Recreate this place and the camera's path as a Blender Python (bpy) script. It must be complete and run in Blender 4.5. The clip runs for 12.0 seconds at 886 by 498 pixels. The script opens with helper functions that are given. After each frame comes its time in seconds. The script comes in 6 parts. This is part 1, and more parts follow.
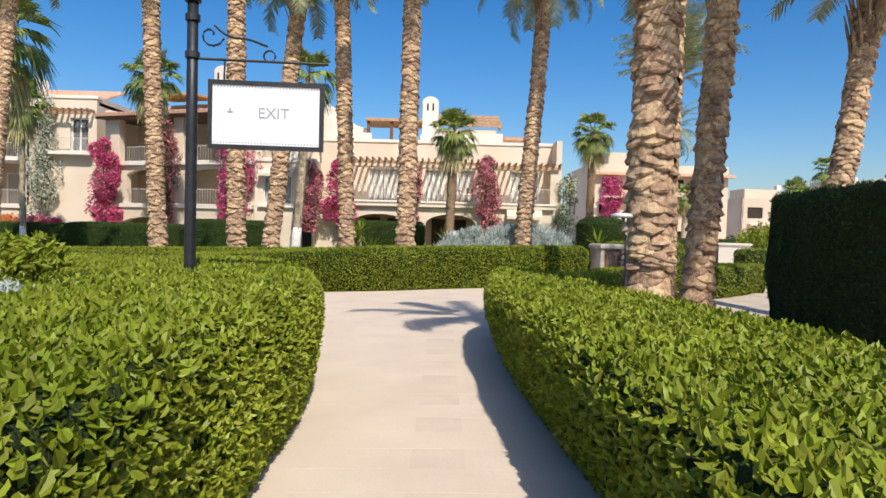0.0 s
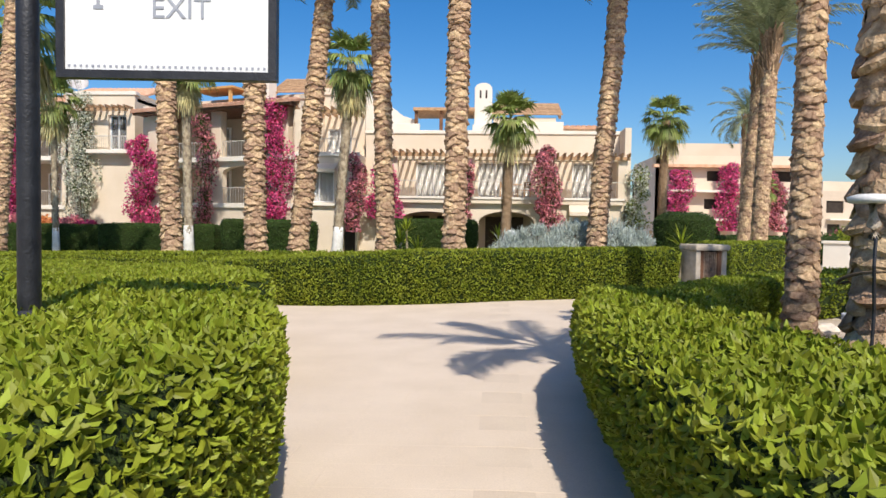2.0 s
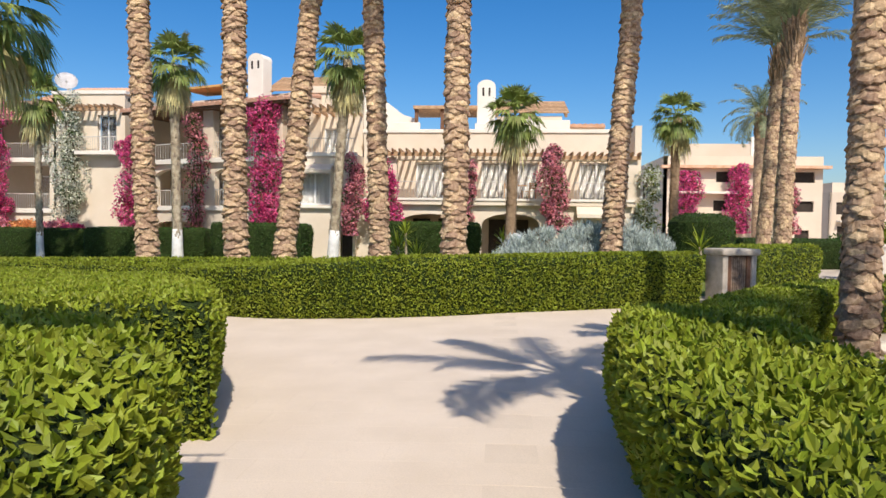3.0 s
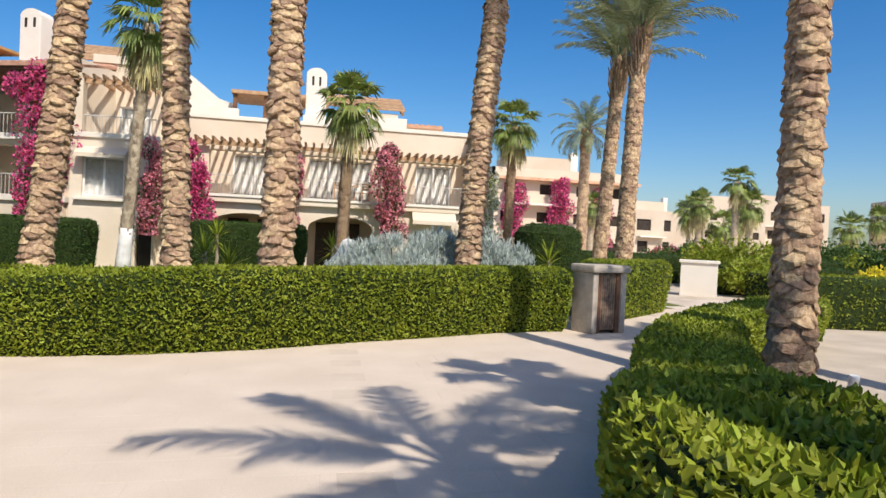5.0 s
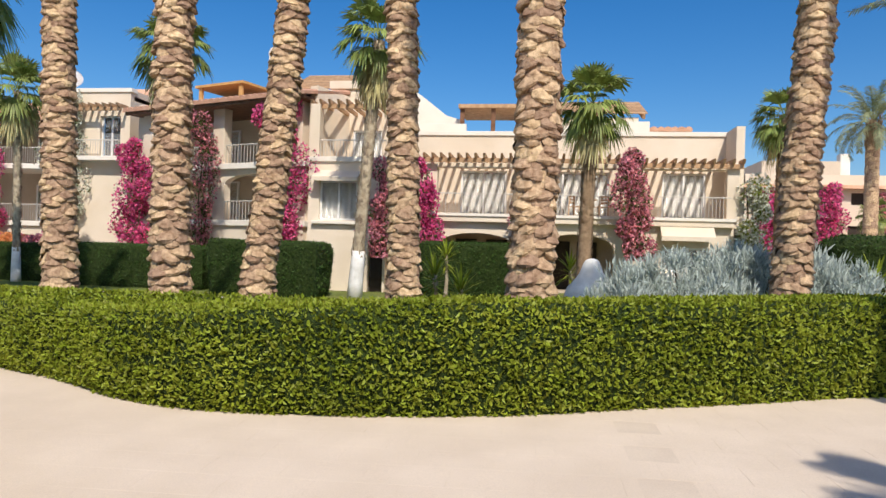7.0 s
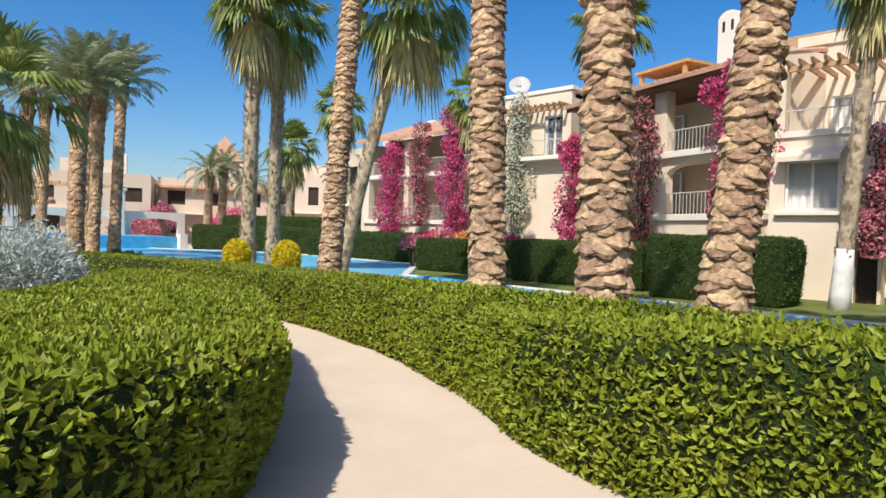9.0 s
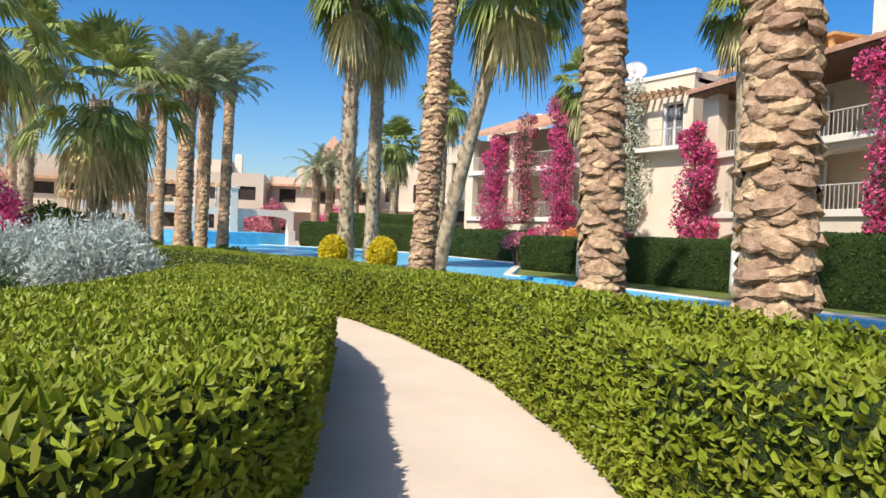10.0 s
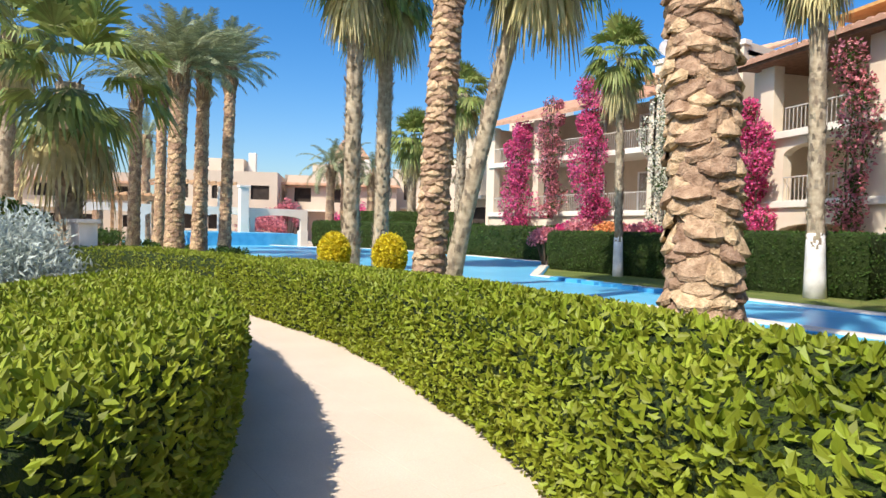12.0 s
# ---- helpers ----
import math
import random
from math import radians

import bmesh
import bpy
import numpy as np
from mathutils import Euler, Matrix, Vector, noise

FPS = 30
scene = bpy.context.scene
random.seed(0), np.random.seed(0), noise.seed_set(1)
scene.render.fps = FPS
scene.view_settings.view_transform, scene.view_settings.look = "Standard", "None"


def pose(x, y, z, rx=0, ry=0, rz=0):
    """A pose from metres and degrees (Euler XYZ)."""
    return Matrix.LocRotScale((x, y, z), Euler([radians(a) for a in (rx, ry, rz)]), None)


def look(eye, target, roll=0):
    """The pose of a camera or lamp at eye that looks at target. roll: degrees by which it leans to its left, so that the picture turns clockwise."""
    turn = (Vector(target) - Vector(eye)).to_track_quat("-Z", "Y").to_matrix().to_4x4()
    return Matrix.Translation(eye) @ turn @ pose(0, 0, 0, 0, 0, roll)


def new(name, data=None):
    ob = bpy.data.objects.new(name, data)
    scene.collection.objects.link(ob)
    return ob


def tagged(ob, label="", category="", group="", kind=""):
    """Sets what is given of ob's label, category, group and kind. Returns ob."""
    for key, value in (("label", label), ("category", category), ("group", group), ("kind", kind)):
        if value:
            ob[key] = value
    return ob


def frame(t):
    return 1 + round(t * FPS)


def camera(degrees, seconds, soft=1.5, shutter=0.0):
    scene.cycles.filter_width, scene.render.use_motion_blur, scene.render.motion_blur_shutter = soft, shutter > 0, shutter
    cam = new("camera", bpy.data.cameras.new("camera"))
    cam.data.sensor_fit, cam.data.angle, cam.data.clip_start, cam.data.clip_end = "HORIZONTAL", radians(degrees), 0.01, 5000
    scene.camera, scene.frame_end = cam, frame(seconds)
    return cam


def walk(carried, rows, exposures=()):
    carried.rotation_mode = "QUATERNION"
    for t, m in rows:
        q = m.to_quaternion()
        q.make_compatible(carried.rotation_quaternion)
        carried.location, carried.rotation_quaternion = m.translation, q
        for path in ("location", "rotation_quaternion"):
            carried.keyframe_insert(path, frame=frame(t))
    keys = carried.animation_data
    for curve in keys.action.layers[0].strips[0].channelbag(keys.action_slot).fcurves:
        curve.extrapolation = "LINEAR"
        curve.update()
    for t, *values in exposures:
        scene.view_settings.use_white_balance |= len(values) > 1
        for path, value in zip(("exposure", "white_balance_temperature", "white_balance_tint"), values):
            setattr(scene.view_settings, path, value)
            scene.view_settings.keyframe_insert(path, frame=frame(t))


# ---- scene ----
cam = camera(67.6, 12.0)
METRES, EYE, TILT, LEAN, TURN = 18.0, 1.63, 0.0, 0.0, 0.0
ROWS = [
    (0.0, 0.0, 0.0, 0.0, 0.05, -1.92, -1.49),
    (0.5, 0.0021, 0.0428, 0.0003, 2.53, -1.96, -1.23),
    (1.0, 0.0001, 0.0896, -0.0002, 4.09, -2.01, -1.2),
    (1.5, -0.0013, 0.1329, -0.0005, 4.48, -2.12, -1.26),
    (2.0, -0.0043, 0.1773, -0.0001, 4.67, -2.16, -0.97),
    (2.5, -0.0051, 0.2181, -0.0001, 5.03, -1.92, -0.78),
    (4.5, -0.0144, 0.3809, -0.0017, 0.79, -1.86, -2.62),
    (5.0, -0.0192, 0.4169, -0.0002, -10.26, -1.01, -2.7),
    (5.5, -0.0223, 0.454, -0.0008, -14.12, -0.61, -1.91),
    (6.0, -0.0274, 0.4956, -0.0018, -15.35, -0.52, -1.82),
    (6.5, -0.0355, 0.5356, -0.0028, -6.76, -0.75, -1.85),
    (7.0, -0.0494, 0.5766, -0.0034, 8.6, 0.02, -1.79),
    (7.5, -0.0648, 0.6143, -0.0053, 19.73, 0.08, -1.6),
    (9.5, -0.1607, 0.7517, -0.0136, 50.65, -1.42, -2.0),
    (10.0, -0.193, 0.7832, -0.0157, 54.35, -1.51, -2.12),
    (10.5, -0.2218, 0.8097, -0.0167, 57.59, -1.52, -2.02),
    (11.0, -0.2565, 0.8376, -0.0195, 58.54, -1.42, -1.92),
    (11.5, -0.288, 0.8622, -0.0214, 58.84, -1.68, -1.23),
    (12.0, -0.3211, 0.8863, -0.022, 56.3, -1.63, -1.34),
]
walk(cam, [(t, pose(0, 0, EYE, TILT, LEAN, TURN) @ pose(METRES * x, METRES * y, METRES * z, 90 + pitch, roll, yaw)) for t, x, y, z, yaw, pitch, roll in ROWS],
     [(0.0, 0.15), (5.0, 0.15), (7.5, 0.08), (9.5, 0.31), (12.0, 0.52)])

# ---- world, sun, exposure ----
SUN_DIR = Vector((0.285, -0.87, 1.0)).normalized()   # towards the sun
world = bpy.data.worlds.new("world")
scene.world = world
world.use_nodes = True
wn = world.node_tree
sky = wn.nodes.new("ShaderNodeTexSky")
sky.sky_type = "NISHITA"
sky.sun_disc = False
sky.sun_elevation = math.asin(SUN_DIR.z)
sky.sun_rotation = math.atan2(SUN_DIR.x, SUN_DIR.y)
sky.altitude, sky.air_density, sky.dust_density, sky.ozone_density = 100, 1.0, 1.6, 3.5
wn.nodes["Background"].inputs["Strength"].default_value = 0.13
sky_tone = wn.nodes.new("ShaderNodeHueSaturation")
sky_tone.inputs["Hue"].default_value, sky_tone.inputs["Saturation"].default_value = 0.504, 1.40
wn.links.new(sky.outputs["Color"], sky_tone.inputs["Color"])
wn.links.new(sky_tone.outputs["Color"], wn.nodes["Background"].inputs["Color"])
sun_data = bpy.data.lights.new("sun", "SUN")
sun_data.energy, sun_data.angle, sun_data.color = 4.2, radians(0.6), (1.0, 0.925, 0.83)
sun = new("sun", sun_data)
sun.matrix_world = look(SUN_DIR * 60, (0, 0, 0))
scene.view_settings.exposure = 0.0


# ---- materials ----
def mat(name, c1, c2, scale=8.0, rough=0.8, bump=0.3, fine=60.0, c3=None, island=0.0, spec=0.3, metal=0.0, translucent=0.0, bump_dist=0.02, rnd_obj=0.0):
    """Two-scale procedural surface: large stains between c1 and c2, fine grain, bump; island: value variation per piece."""
    m = bpy.data.materials.new(name)
    m.use_nodes = True
    nt = m.node_tree
    N, L = nt.nodes, nt.links
    bsdf = N["Principled BSDF"]
    bsdf.inputs["Roughness"].default_value = rough
    bsdf.inputs["Metallic"].default_value = metal
    bsdf.inputs["Specular IOR Level"].default_value = spec
    co = N.new("ShaderNodeTexCoord")
    n1 = N.new("ShaderNodeTexNoise")
    n1.inputs["Scale"].default_value = scale
    n1.inputs["Detail"].default_value = 5
    L.new(co.outputs["Object"], n1.inputs["Vector"])
    ramp = N.new("ShaderNodeValToRGB")
    ramp.color_ramp.elements[0].position, ramp.color_ramp.elements[1].position = 0.32, 0.68
    ramp.color_ramp.elements[0].color = (*c1, 1)
    ramp.color_ramp.elements[1].color = (*c2, 1)
    if c3:
        e = ramp.color_ramp.elements.new(0.5)
        e.color = (*c3, 1)
    L.new(n1.outputs["Fac"], ramp.inputs["Fac"])
    col = ramp.outputs["Color"]
    n2 = N.new("ShaderNodeTexNoise")
    n2.inputs["Scale"].default_value = fine
    n2.inputs["Detail"].default_value = 3
    L.new(co.outputs["Object"], n2.inputs["Vector"])
    hsv = N.new("ShaderNodeHueSaturation")
    mr = N.new("ShaderNodeMapRange")
    mr.inputs["To Min"].default_value, mr.inputs["To Max"].default_value = 0.86, 1.14
    L.new(n2.outputs["Fac"], mr.inputs["Value"])
    val = mr.outputs["Result"]
    for amount, node, sock in ((island, "ShaderNodeNewGeometry", "Random Per Island"), (rnd_obj, "ShaderNodeObjectInfo", "Random")):
        if amount:
            g = N.new(node)
            mi = N.new("ShaderNodeMapRange")
            mi.inputs["To Min"].default_value, mi.inputs["To Max"].default_value = 1 - amount, 1 + amount
            L.new(g.outputs[sock], mi.inputs["Value"])
            mul = N.new("ShaderNodeMath")
            mul.operation = "MULTIPLY"
            L.new(val, mul.inputs[0])
            L.new(mi.outputs["Result"], mul.inputs[1])
            val = mul.outputs["Value"]
            if sock == "Random Per Island":
                mh = N.new("ShaderNodeMapRange")
                mh.inputs["To Min"].default_value, mh.inputs["To Max"].default_value = 0.5 - amount * 0.035, 0.5 + amount * 0.035
                L.new(g.outputs[sock], mh.inputs["Value"])
                L.new(mh.outputs["Result"], hsv.inputs["Hue"])
    L.new(val, hsv.inputs["Value"])
    L.new(col, hsv.inputs["Color"])
    L.new(hsv.outputs["Color"], bsdf.inputs["Base Color"])
    if bump:
        b = N.new("ShaderNodeBump")
        b.inputs["Strength"].default_value, b.inputs["Distance"].default_value = bump, bump_dist
        L.new(n2.outputs["Fac"], b.inputs["Height"])
        L.new(b.outputs["Normal"], bsdf.inputs["Normal"])
    if translucent:
        tr = N.new("ShaderNodeBsdfTranslucent")
        L.new(hsv.outputs["Color"], tr.inputs["Color"])
        mix = N.new("ShaderNodeMixShader")
        mix.inputs["Fac"].default_value = translucent
        L.new(bsdf.outputs["BSDF"], mix.inputs[1])
        L.new(tr.outputs["BSDF"], mix.inputs[2])
        L.new(mix.outputs["Shader"], N["Material Output"].inputs["Surface"])
    return m


M_PAVE = mat("paving_sandstone", (0.625, 0.515, 0.40), (0.69, 0.575, 0.455), 1.3, 0.85, 0.15, 90, spec=0.2, rnd_obj=0.03)
M_JOINT = mat("paving_joint", (0.60, 0.49, 0.38), (0.66, 0.55, 0.43), 2, 0.9, 0.2, 80)
M_SAND = mat("sandy_gravel", (0.50, 0.41, 0.31), (0.64, 0.54, 0.42), 1.1, 0.95, 0.6, 45, bump_dist=0.03)
M_SOIL = mat("soil", (0.06, 0.045, 0.03), (0.12, 0.09, 0.06), 3, 0.95, 0.6, 40)
M_LAWN = mat("lawn_grass", (0.15, 0.19, 0.035), (0.26, 0.27, 0.07), 0.7, 0.9, 0.9, 110, c3=(0.18, 0.23, 0.05), bump_dist=0.04)
M_BLADE = mat("grass_blade", (0.14, 0.22, 0.03), (0.28, 0.32, 0.07), 1.0, 0.8, 0.0, 40, island=0.35, translucent=0.3)
M_LEAF = mat("hedge_leaf", (0.178, 0.222, 0.014), (0.315, 0.355, 0.033), 1.6, 0.5, 0.0, 30, island=0.30, spec=0.3, translucent=0.25)
M_LEAF2 = mat("dark_hedge_leaf", (0.036, 0.078, 0.012), (0.070, 0.125, 0.020), 1.2, 0.55, 0.0, 30, island=0.4, spec=0.3, translucent=0.25)
# near-black green: the shade between hedge leaves is put into this colour
M_HBODY = mat("hedge_core_shade", (0.015, 0.028, 0.004), (0.042, 0.068, 0.010), 14, 0.95, 1.0, 50, bump_dist=0.06)
M_TWIG = mat("twig", (0.09, 0.065, 0.04), (0.16, 0.12, 0.08), 20, 0.9, 0.3, 90)
M_SILVER = mat("silver_leaf", (0.40, 0.46, 0.41), (0.57, 0.62, 0.56), 3, 0.75, 0.0, 40, island=0.22, translucent=0.25)
M_BOOT = mat("palm_boot", (0.30, 0.185, 0.105), (0.60, 0.42, 0.265), 16, 0.92, 0.8, 60, island=0.34, bump_dist=0.02)
M_TRUNK = mat("palm_bark", (0.24, 0.155, 0.09), (0.38, 0.26, 0.155), 7, 0.95, 0.9, 40, bump_dist=0.03)
M_BARK2 = mat("fan_palm_bark", (0.27, 0.20, 0.135), (0.47, 0.38, 0.27), 6, 0.95, 0.9, 35, island=0.25, bump_dist=0.03)
M_DATE = mat("date_frond", (0.21, 0.245, 0.12), (0.36, 0.385, 0.22), 2, 0.55, 0.0, 30, island=0.3, translucent=0.25)
M_FAN = mat("fan_frond", (0.16, 0.22, 0.05), (0.32, 0.36, 0.10), 2, 0.5, 0.0, 30, island=0.35, translucent=0.25)
M_DRYFAN = mat("dry_frond", (0.44, 0.37, 0.17), (0.66, 0.58, 0.30), 3, 0.85, 0.0, 30, island=0.3, translucent=0.2)
M_WASH = mat("whitewash", (0.66, 0.63, 0.57), (0.80, 0.78, 0.73), 5, 0.9, 0.4, 50)
M_PINK = mat("bougainvillea_bract", (0.58, 0.05, 0.19), (0.80, 0.16, 0.36), 1.7, 0.6, 0.0, 30, island=0.35, translucent=0.3)
M_PALEPINK = mat("faded_bract", (0.52, 0.15, 0.19), (0.72, 0.30, 0.34), 1.7, 0.7, 0.0, 30, island=0.4, translucent=0.3)
M_CREAM = mat("white_bract", (0.58, 0.58, 0.44), (0.78, 0.77, 0.66), 3, 0.7, 0.0, 30, island=0.25, translucent=0.25)
M_ORANGE = mat("orange_bract", (0.75, 0.26, 0.08), (0.80, 0.42, 0.18), 2, 0.7, 0.0, 30, island=0.3, translucent=0.3)
M_YELLOW = mat("yellow_leaf", (0.62, 0.50, 0.02), (0.80, 0.66, 0.04), 3, 0.6, 0.0, 30, island=0.25, translucent=0.3)
M_WALL = mat("cream_render", (0.70, 0.585, 0.44), (0.78, 0.67, 0.53), 0.6, 0.92, 0.25, 70, spec=0.15)
M_WHITEW = mat("white_render", (0.76, 0.69, 0.58), (0.83, 0.77, 0.67), 0.7, 0.92, 0.25, 70, spec=0.15)
# cream render darkened: shade of arcades and loggias put into the colour
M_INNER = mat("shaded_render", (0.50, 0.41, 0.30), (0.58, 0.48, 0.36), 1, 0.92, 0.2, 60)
M_WOOD = mat("pergola_wood", (0.40, 0.235, 0.12), (0.58, 0.37, 0.21), 5, 0.75, 0.4, 50, rnd_obj=0.15)
M_DARKWOOD = mat("dark_eave_wood", (0.13, 0.06, 0.03), (0.22, 0.11, 0.06), 5, 0.7, 0.4, 50)
M_TILE = mat("terracotta_tile", (0.50, 0.27, 0.16), (0.64, 0.39, 0.26), 3, 0.85, 0.4, 40, rnd_obj=0.15, island=0.15)
M_FRAME = mat("white_frame", (0.74, 0.73, 0.70), (0.82, 0.81, 0.79), 4, 0.45, 0.05, 60)
M_CURTAIN = mat("curtain", (0.50, 0.45, 0.38), (0.68, 0.63, 0.56), 6, 0.9, 0.2, 40)
# near-black fill: darkness of rooms and openings as colour; doors share it
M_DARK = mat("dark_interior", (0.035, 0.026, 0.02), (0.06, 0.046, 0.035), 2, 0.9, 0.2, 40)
M_STONE = mat("bin_stone", (0.40, 0.34, 0.27), (0.54, 0.47, 0.38), 6, 0.9, 0.6, 60)
M_SLAT = mat("bin_slat", (0.17, 0.11, 0.07), (0.31, 0.22, 0.15), 12, 0.7, 0.4, 60, rnd_obj=0.15)
M_BLACK = mat("black_iron", (0.012, 0.012, 0.014), (0.025, 0.025, 0.028), 12, 0.42, 0.2, 70, spec=0.5)
M_SIGN = mat("sign_white", (0.78, 0.78, 0.77), (0.84, 0.84, 0.83), 2, 0.4, 0.02, 40)
M_INK = mat("sign_grey", (0.30, 0.32, 0.36), (0.36, 0.38, 0.42), 8, 0.6, 0.0, 40)
M_TERRA = mat("terracotta_pot", (0.45, 0.20, 0.11), (0.56, 0.28, 0.16), 5, 0.85, 0.2, 50)
M_COPING = mat("pool_coping", (0.66, 0.58, 0.47), (0.75, 0.67, 0.55), 2, 0.8, 0.2, 60)
M_POOLTILE = mat("pool_tile", (0.06, 0.34, 0.60), (0.10, 0.44, 0.70), 2, 0.4, 0.05, 20)
M_FARH = mat("far_house", (0.62, 0.50, 0.37), (0.70, 0.58, 0.45), 0.3, 0.92, 0.1, 20, rnd_obj=0.1)
M_GLASS = bpy.data.materials.new("window_glass")
M_GLASS.use_nodes = True
gb = M_GLASS.node_tree.nodes["Principled BSDF"]
gb.inputs["Base Color"].default_value = (0.9, 0.93, 0.95, 1)
gb.inputs["Roughness"].default_value = 0.03
gb.inputs["Transmission Weight"].default_value = 0.92
gb.inputs["IOR"].default_value = 1.1
M_WATER = mat("pool_water", (0.12, 0.45, 0.66), (0.16, 0.52, 0.72), 0.25, 0.3, 0.10, 3.0, spec=0.05, bump_dist=0.02)


# ---- mesh helpers ----
def level(x, y=0.0):
    """Height of the ground: it falls gently to the pool side."""
    return -0.22 * min(1.0, max(0.0, -x / 8.0))


def mesh_ob(name, verts, faces, material, parent=None, label="", smooth=False):
    me = bpy.data.meshes.new(name)
    me.from_pydata(verts, [], faces)
    me.materials.append(material)
    if smooth:
        me.polygons.foreach_set("use_smooth", [True] * len(me.polygons))
    else:
        me.shade_flat()
    ob = new(name, me)
    if parent:
        attach(ob, parent)
    if label:
        ob["label"] = label
    return ob


def attach(ob, parent):
    ob.parent = parent
    base = parent
    m = Matrix.Identity(4)
    while base:
        m = base.matrix_parent_inverse @ base.matrix_basis @ m if base.parent else base.matrix_basis @ m
        base = base.parent
    ob.matrix_parent_inverse = m.inverted()


def thing(name, x, y, z, label, category, group="", kind=""):
    e = new(name)
    e.empty_display_size = 0.2
    e.location = (x, y, z)
    e.matrix_basis = Matrix.Translation((x, y, z))
    return tagged(e, label, category, group, kind)


def part(name, bm, material, parent=None, label="", smooth=False):
    """Links a bmesh as one mesh object under a thing or part."""
    me = bpy.data.meshes.new(name)
    bm.normal_update()
    bm.to_mesh(me)
    bm.free()
    me.materials.append(material)
    if smooth:
        me.polygons.foreach_set("use_smooth", [True] * len(me.polygons))
    ob = new(name, me)
    if parent:
        attach(ob, parent)
    if label:
        ob["label"] = label
    return ob


def add_box(bm, x0, x1, y0, y1, z0, z1, m=None, bevel=0.0):
    r = bmesh.ops.create_cube(bm, size=1)
    vs = r["verts"]
    t = Matrix.Translation(((x0 + x1) / 2, (y0 + y1) / 2, (z0 + z1) / 2)) @ Matrix.Diagonal((x1 - x0, y1 - y0, z1 - z0, 1))
    bmesh.ops.transform(bm, verts=vs, matrix=(m @ t) if m else t)
    if bevel:
        es = list({e for v in vs for e in v.link_edges})
        bmesh.ops.bevel(bm, geom=es, offset=bevel, segments=2, affect="EDGES", profile=0.6)
    return vs


def box(name, x0, x1, y0, y1, z0, z1, material, parent=None, label="", bevel=0.0, m=None):
    bm = bmesh.new()
    add_box(bm, x0, x1, y0, y1, z0, z1, m, bevel)
    return part(name, bm, material, parent, label)


def tube(bm, pts, radii, n=10, cap=True):
    """A tube along points."""
    rings = []
    for i, p in enumerate(pts):
        p = Vector(p)
        a = Vector(pts[max(0, i - 1)])
        b = Vector(pts[min(len(pts) - 1, i + 1)])
        d = (b - a).normalized()
        u = d.orthogonal().normalized() if abs(d.z) < 0.9 else Vector((1, 0, 0))
        u = (u - d * u.dot(d)).normalized()
        w = d.cross(u)
        r = radii[i] if isinstance(radii, (list, tuple)) else radii
        rings.append([bm.verts.new(p + (u * math.cos(k * 2 * math.pi / n) + w * math.sin(k * 2 * math.pi / n)) * r) for k in range(n)])
    for a, b in zip(rings, rings[1:]):
        for k in range(n):
            bm.faces.new((a[k], a[(k + 1) % n], b[(k + 1) % n], b[k]))
    if cap:
        bm.faces.new(rings[0][::-1])
        bm.faces.new(rings[-1])


def spline(pts, step=0.25):
    """Smooth curve through points, at even steps."""
    P = [np.array(p, float) for p in pts]
    P = [2 * P[0] - P[1]] + P + [2 * P[-1] - P[-2]]
    out = []
    for i in range(1, len(P) - 2):
        n = max(2, int(np.linalg.norm(P[i + 1] - P[i]) / step))
        for k in range(n):
            t = k / n
            a, b, c, d = P[i - 1], P[i], P[i + 1], P[i + 2]
            out.append(0.5 * (2 * b + (c - a) * t + (2 * a - 5 * b + 4 * c - d) * t * t + (3 * b - a - 3 * c + d) * t ** 3))
    out.append(P[-2])
    return np.array(out)


def normals2(P, closed=False):
    if closed:
        d = np.roll(P, -1, 0) - np.roll(P, 1, 0)
    else:
        d = np.gradient(P, axis=0)
    d /= np.linalg.norm(d, axis=1, keepdims=True) + 1e-9
    return np.stack([d[:, 1], -d[:, 0]], 1)   # to the right of the way


def cards(points, normals, length, width, rng, spread=0.8, fold=0.25, up=0.0, size_var=0.35, oval=False, flat=0.0):
    """Many small folded leaves: vertices (4 a leaf) and faces (2 a leaf)."""
    n = len(points)
    d = normals * (1 - spread) + rng.normal(size=(n, 3)) * spread
    d[:, 2] += up
    d /= np.linalg.norm(d, axis=1, keepdims=True) + 1e-9
    r = rng.normal(size=(n, 3)) + np.array([0.0, 0.0, flat])
    s = np.cross(d, r)
    s /= np.linalg.norm(s, axis=1, keepdims=True) + 1e-9
    k = np.cross(d, s)
    f = (1 + rng.uniform(-size_var, size_var, n))[:, None]
    L, W = length * f, width * f
    a = points - d * L * 0.35
    tip = points + d * L * 0.65
    m1 = points + s * W * 0.5 + k * W * fold
    m2 = points - s * W * 0.5 + k * W * fold
    if oval:                                              # six corners, two folded halves
        lo, hi = a + (tip - a) * 0.30, a + (tip - a) * 0.72
        w1, w2, kk = s * W * 0.5, s * W * 0.42, k * W * fold
        V = np.stack([a, lo + w1 + kk, hi + w2 + kk, tip - k * W * 0.25, hi - w2 + kk, lo - w1 + kk], 1).reshape(-1, 3)
        i = np.arange(n)[:, None] * 6
        return V, np.concatenate([i + np.array([[0, 1, 2, 3]]), i + np.array([[0, 3, 4, 5]])], 1).reshape(-1, 4)
    V = np.stack([a, m1, tip, m2], 1).reshape(-1, 3)
    i = np.arange(n)[:, None] * 4
    Fc = np.concatenate([i + np.array([[0, 1, 2]]), i + np.array([[0, 2, 3]])], 1).reshape(-1, 3)
    return V, Fc


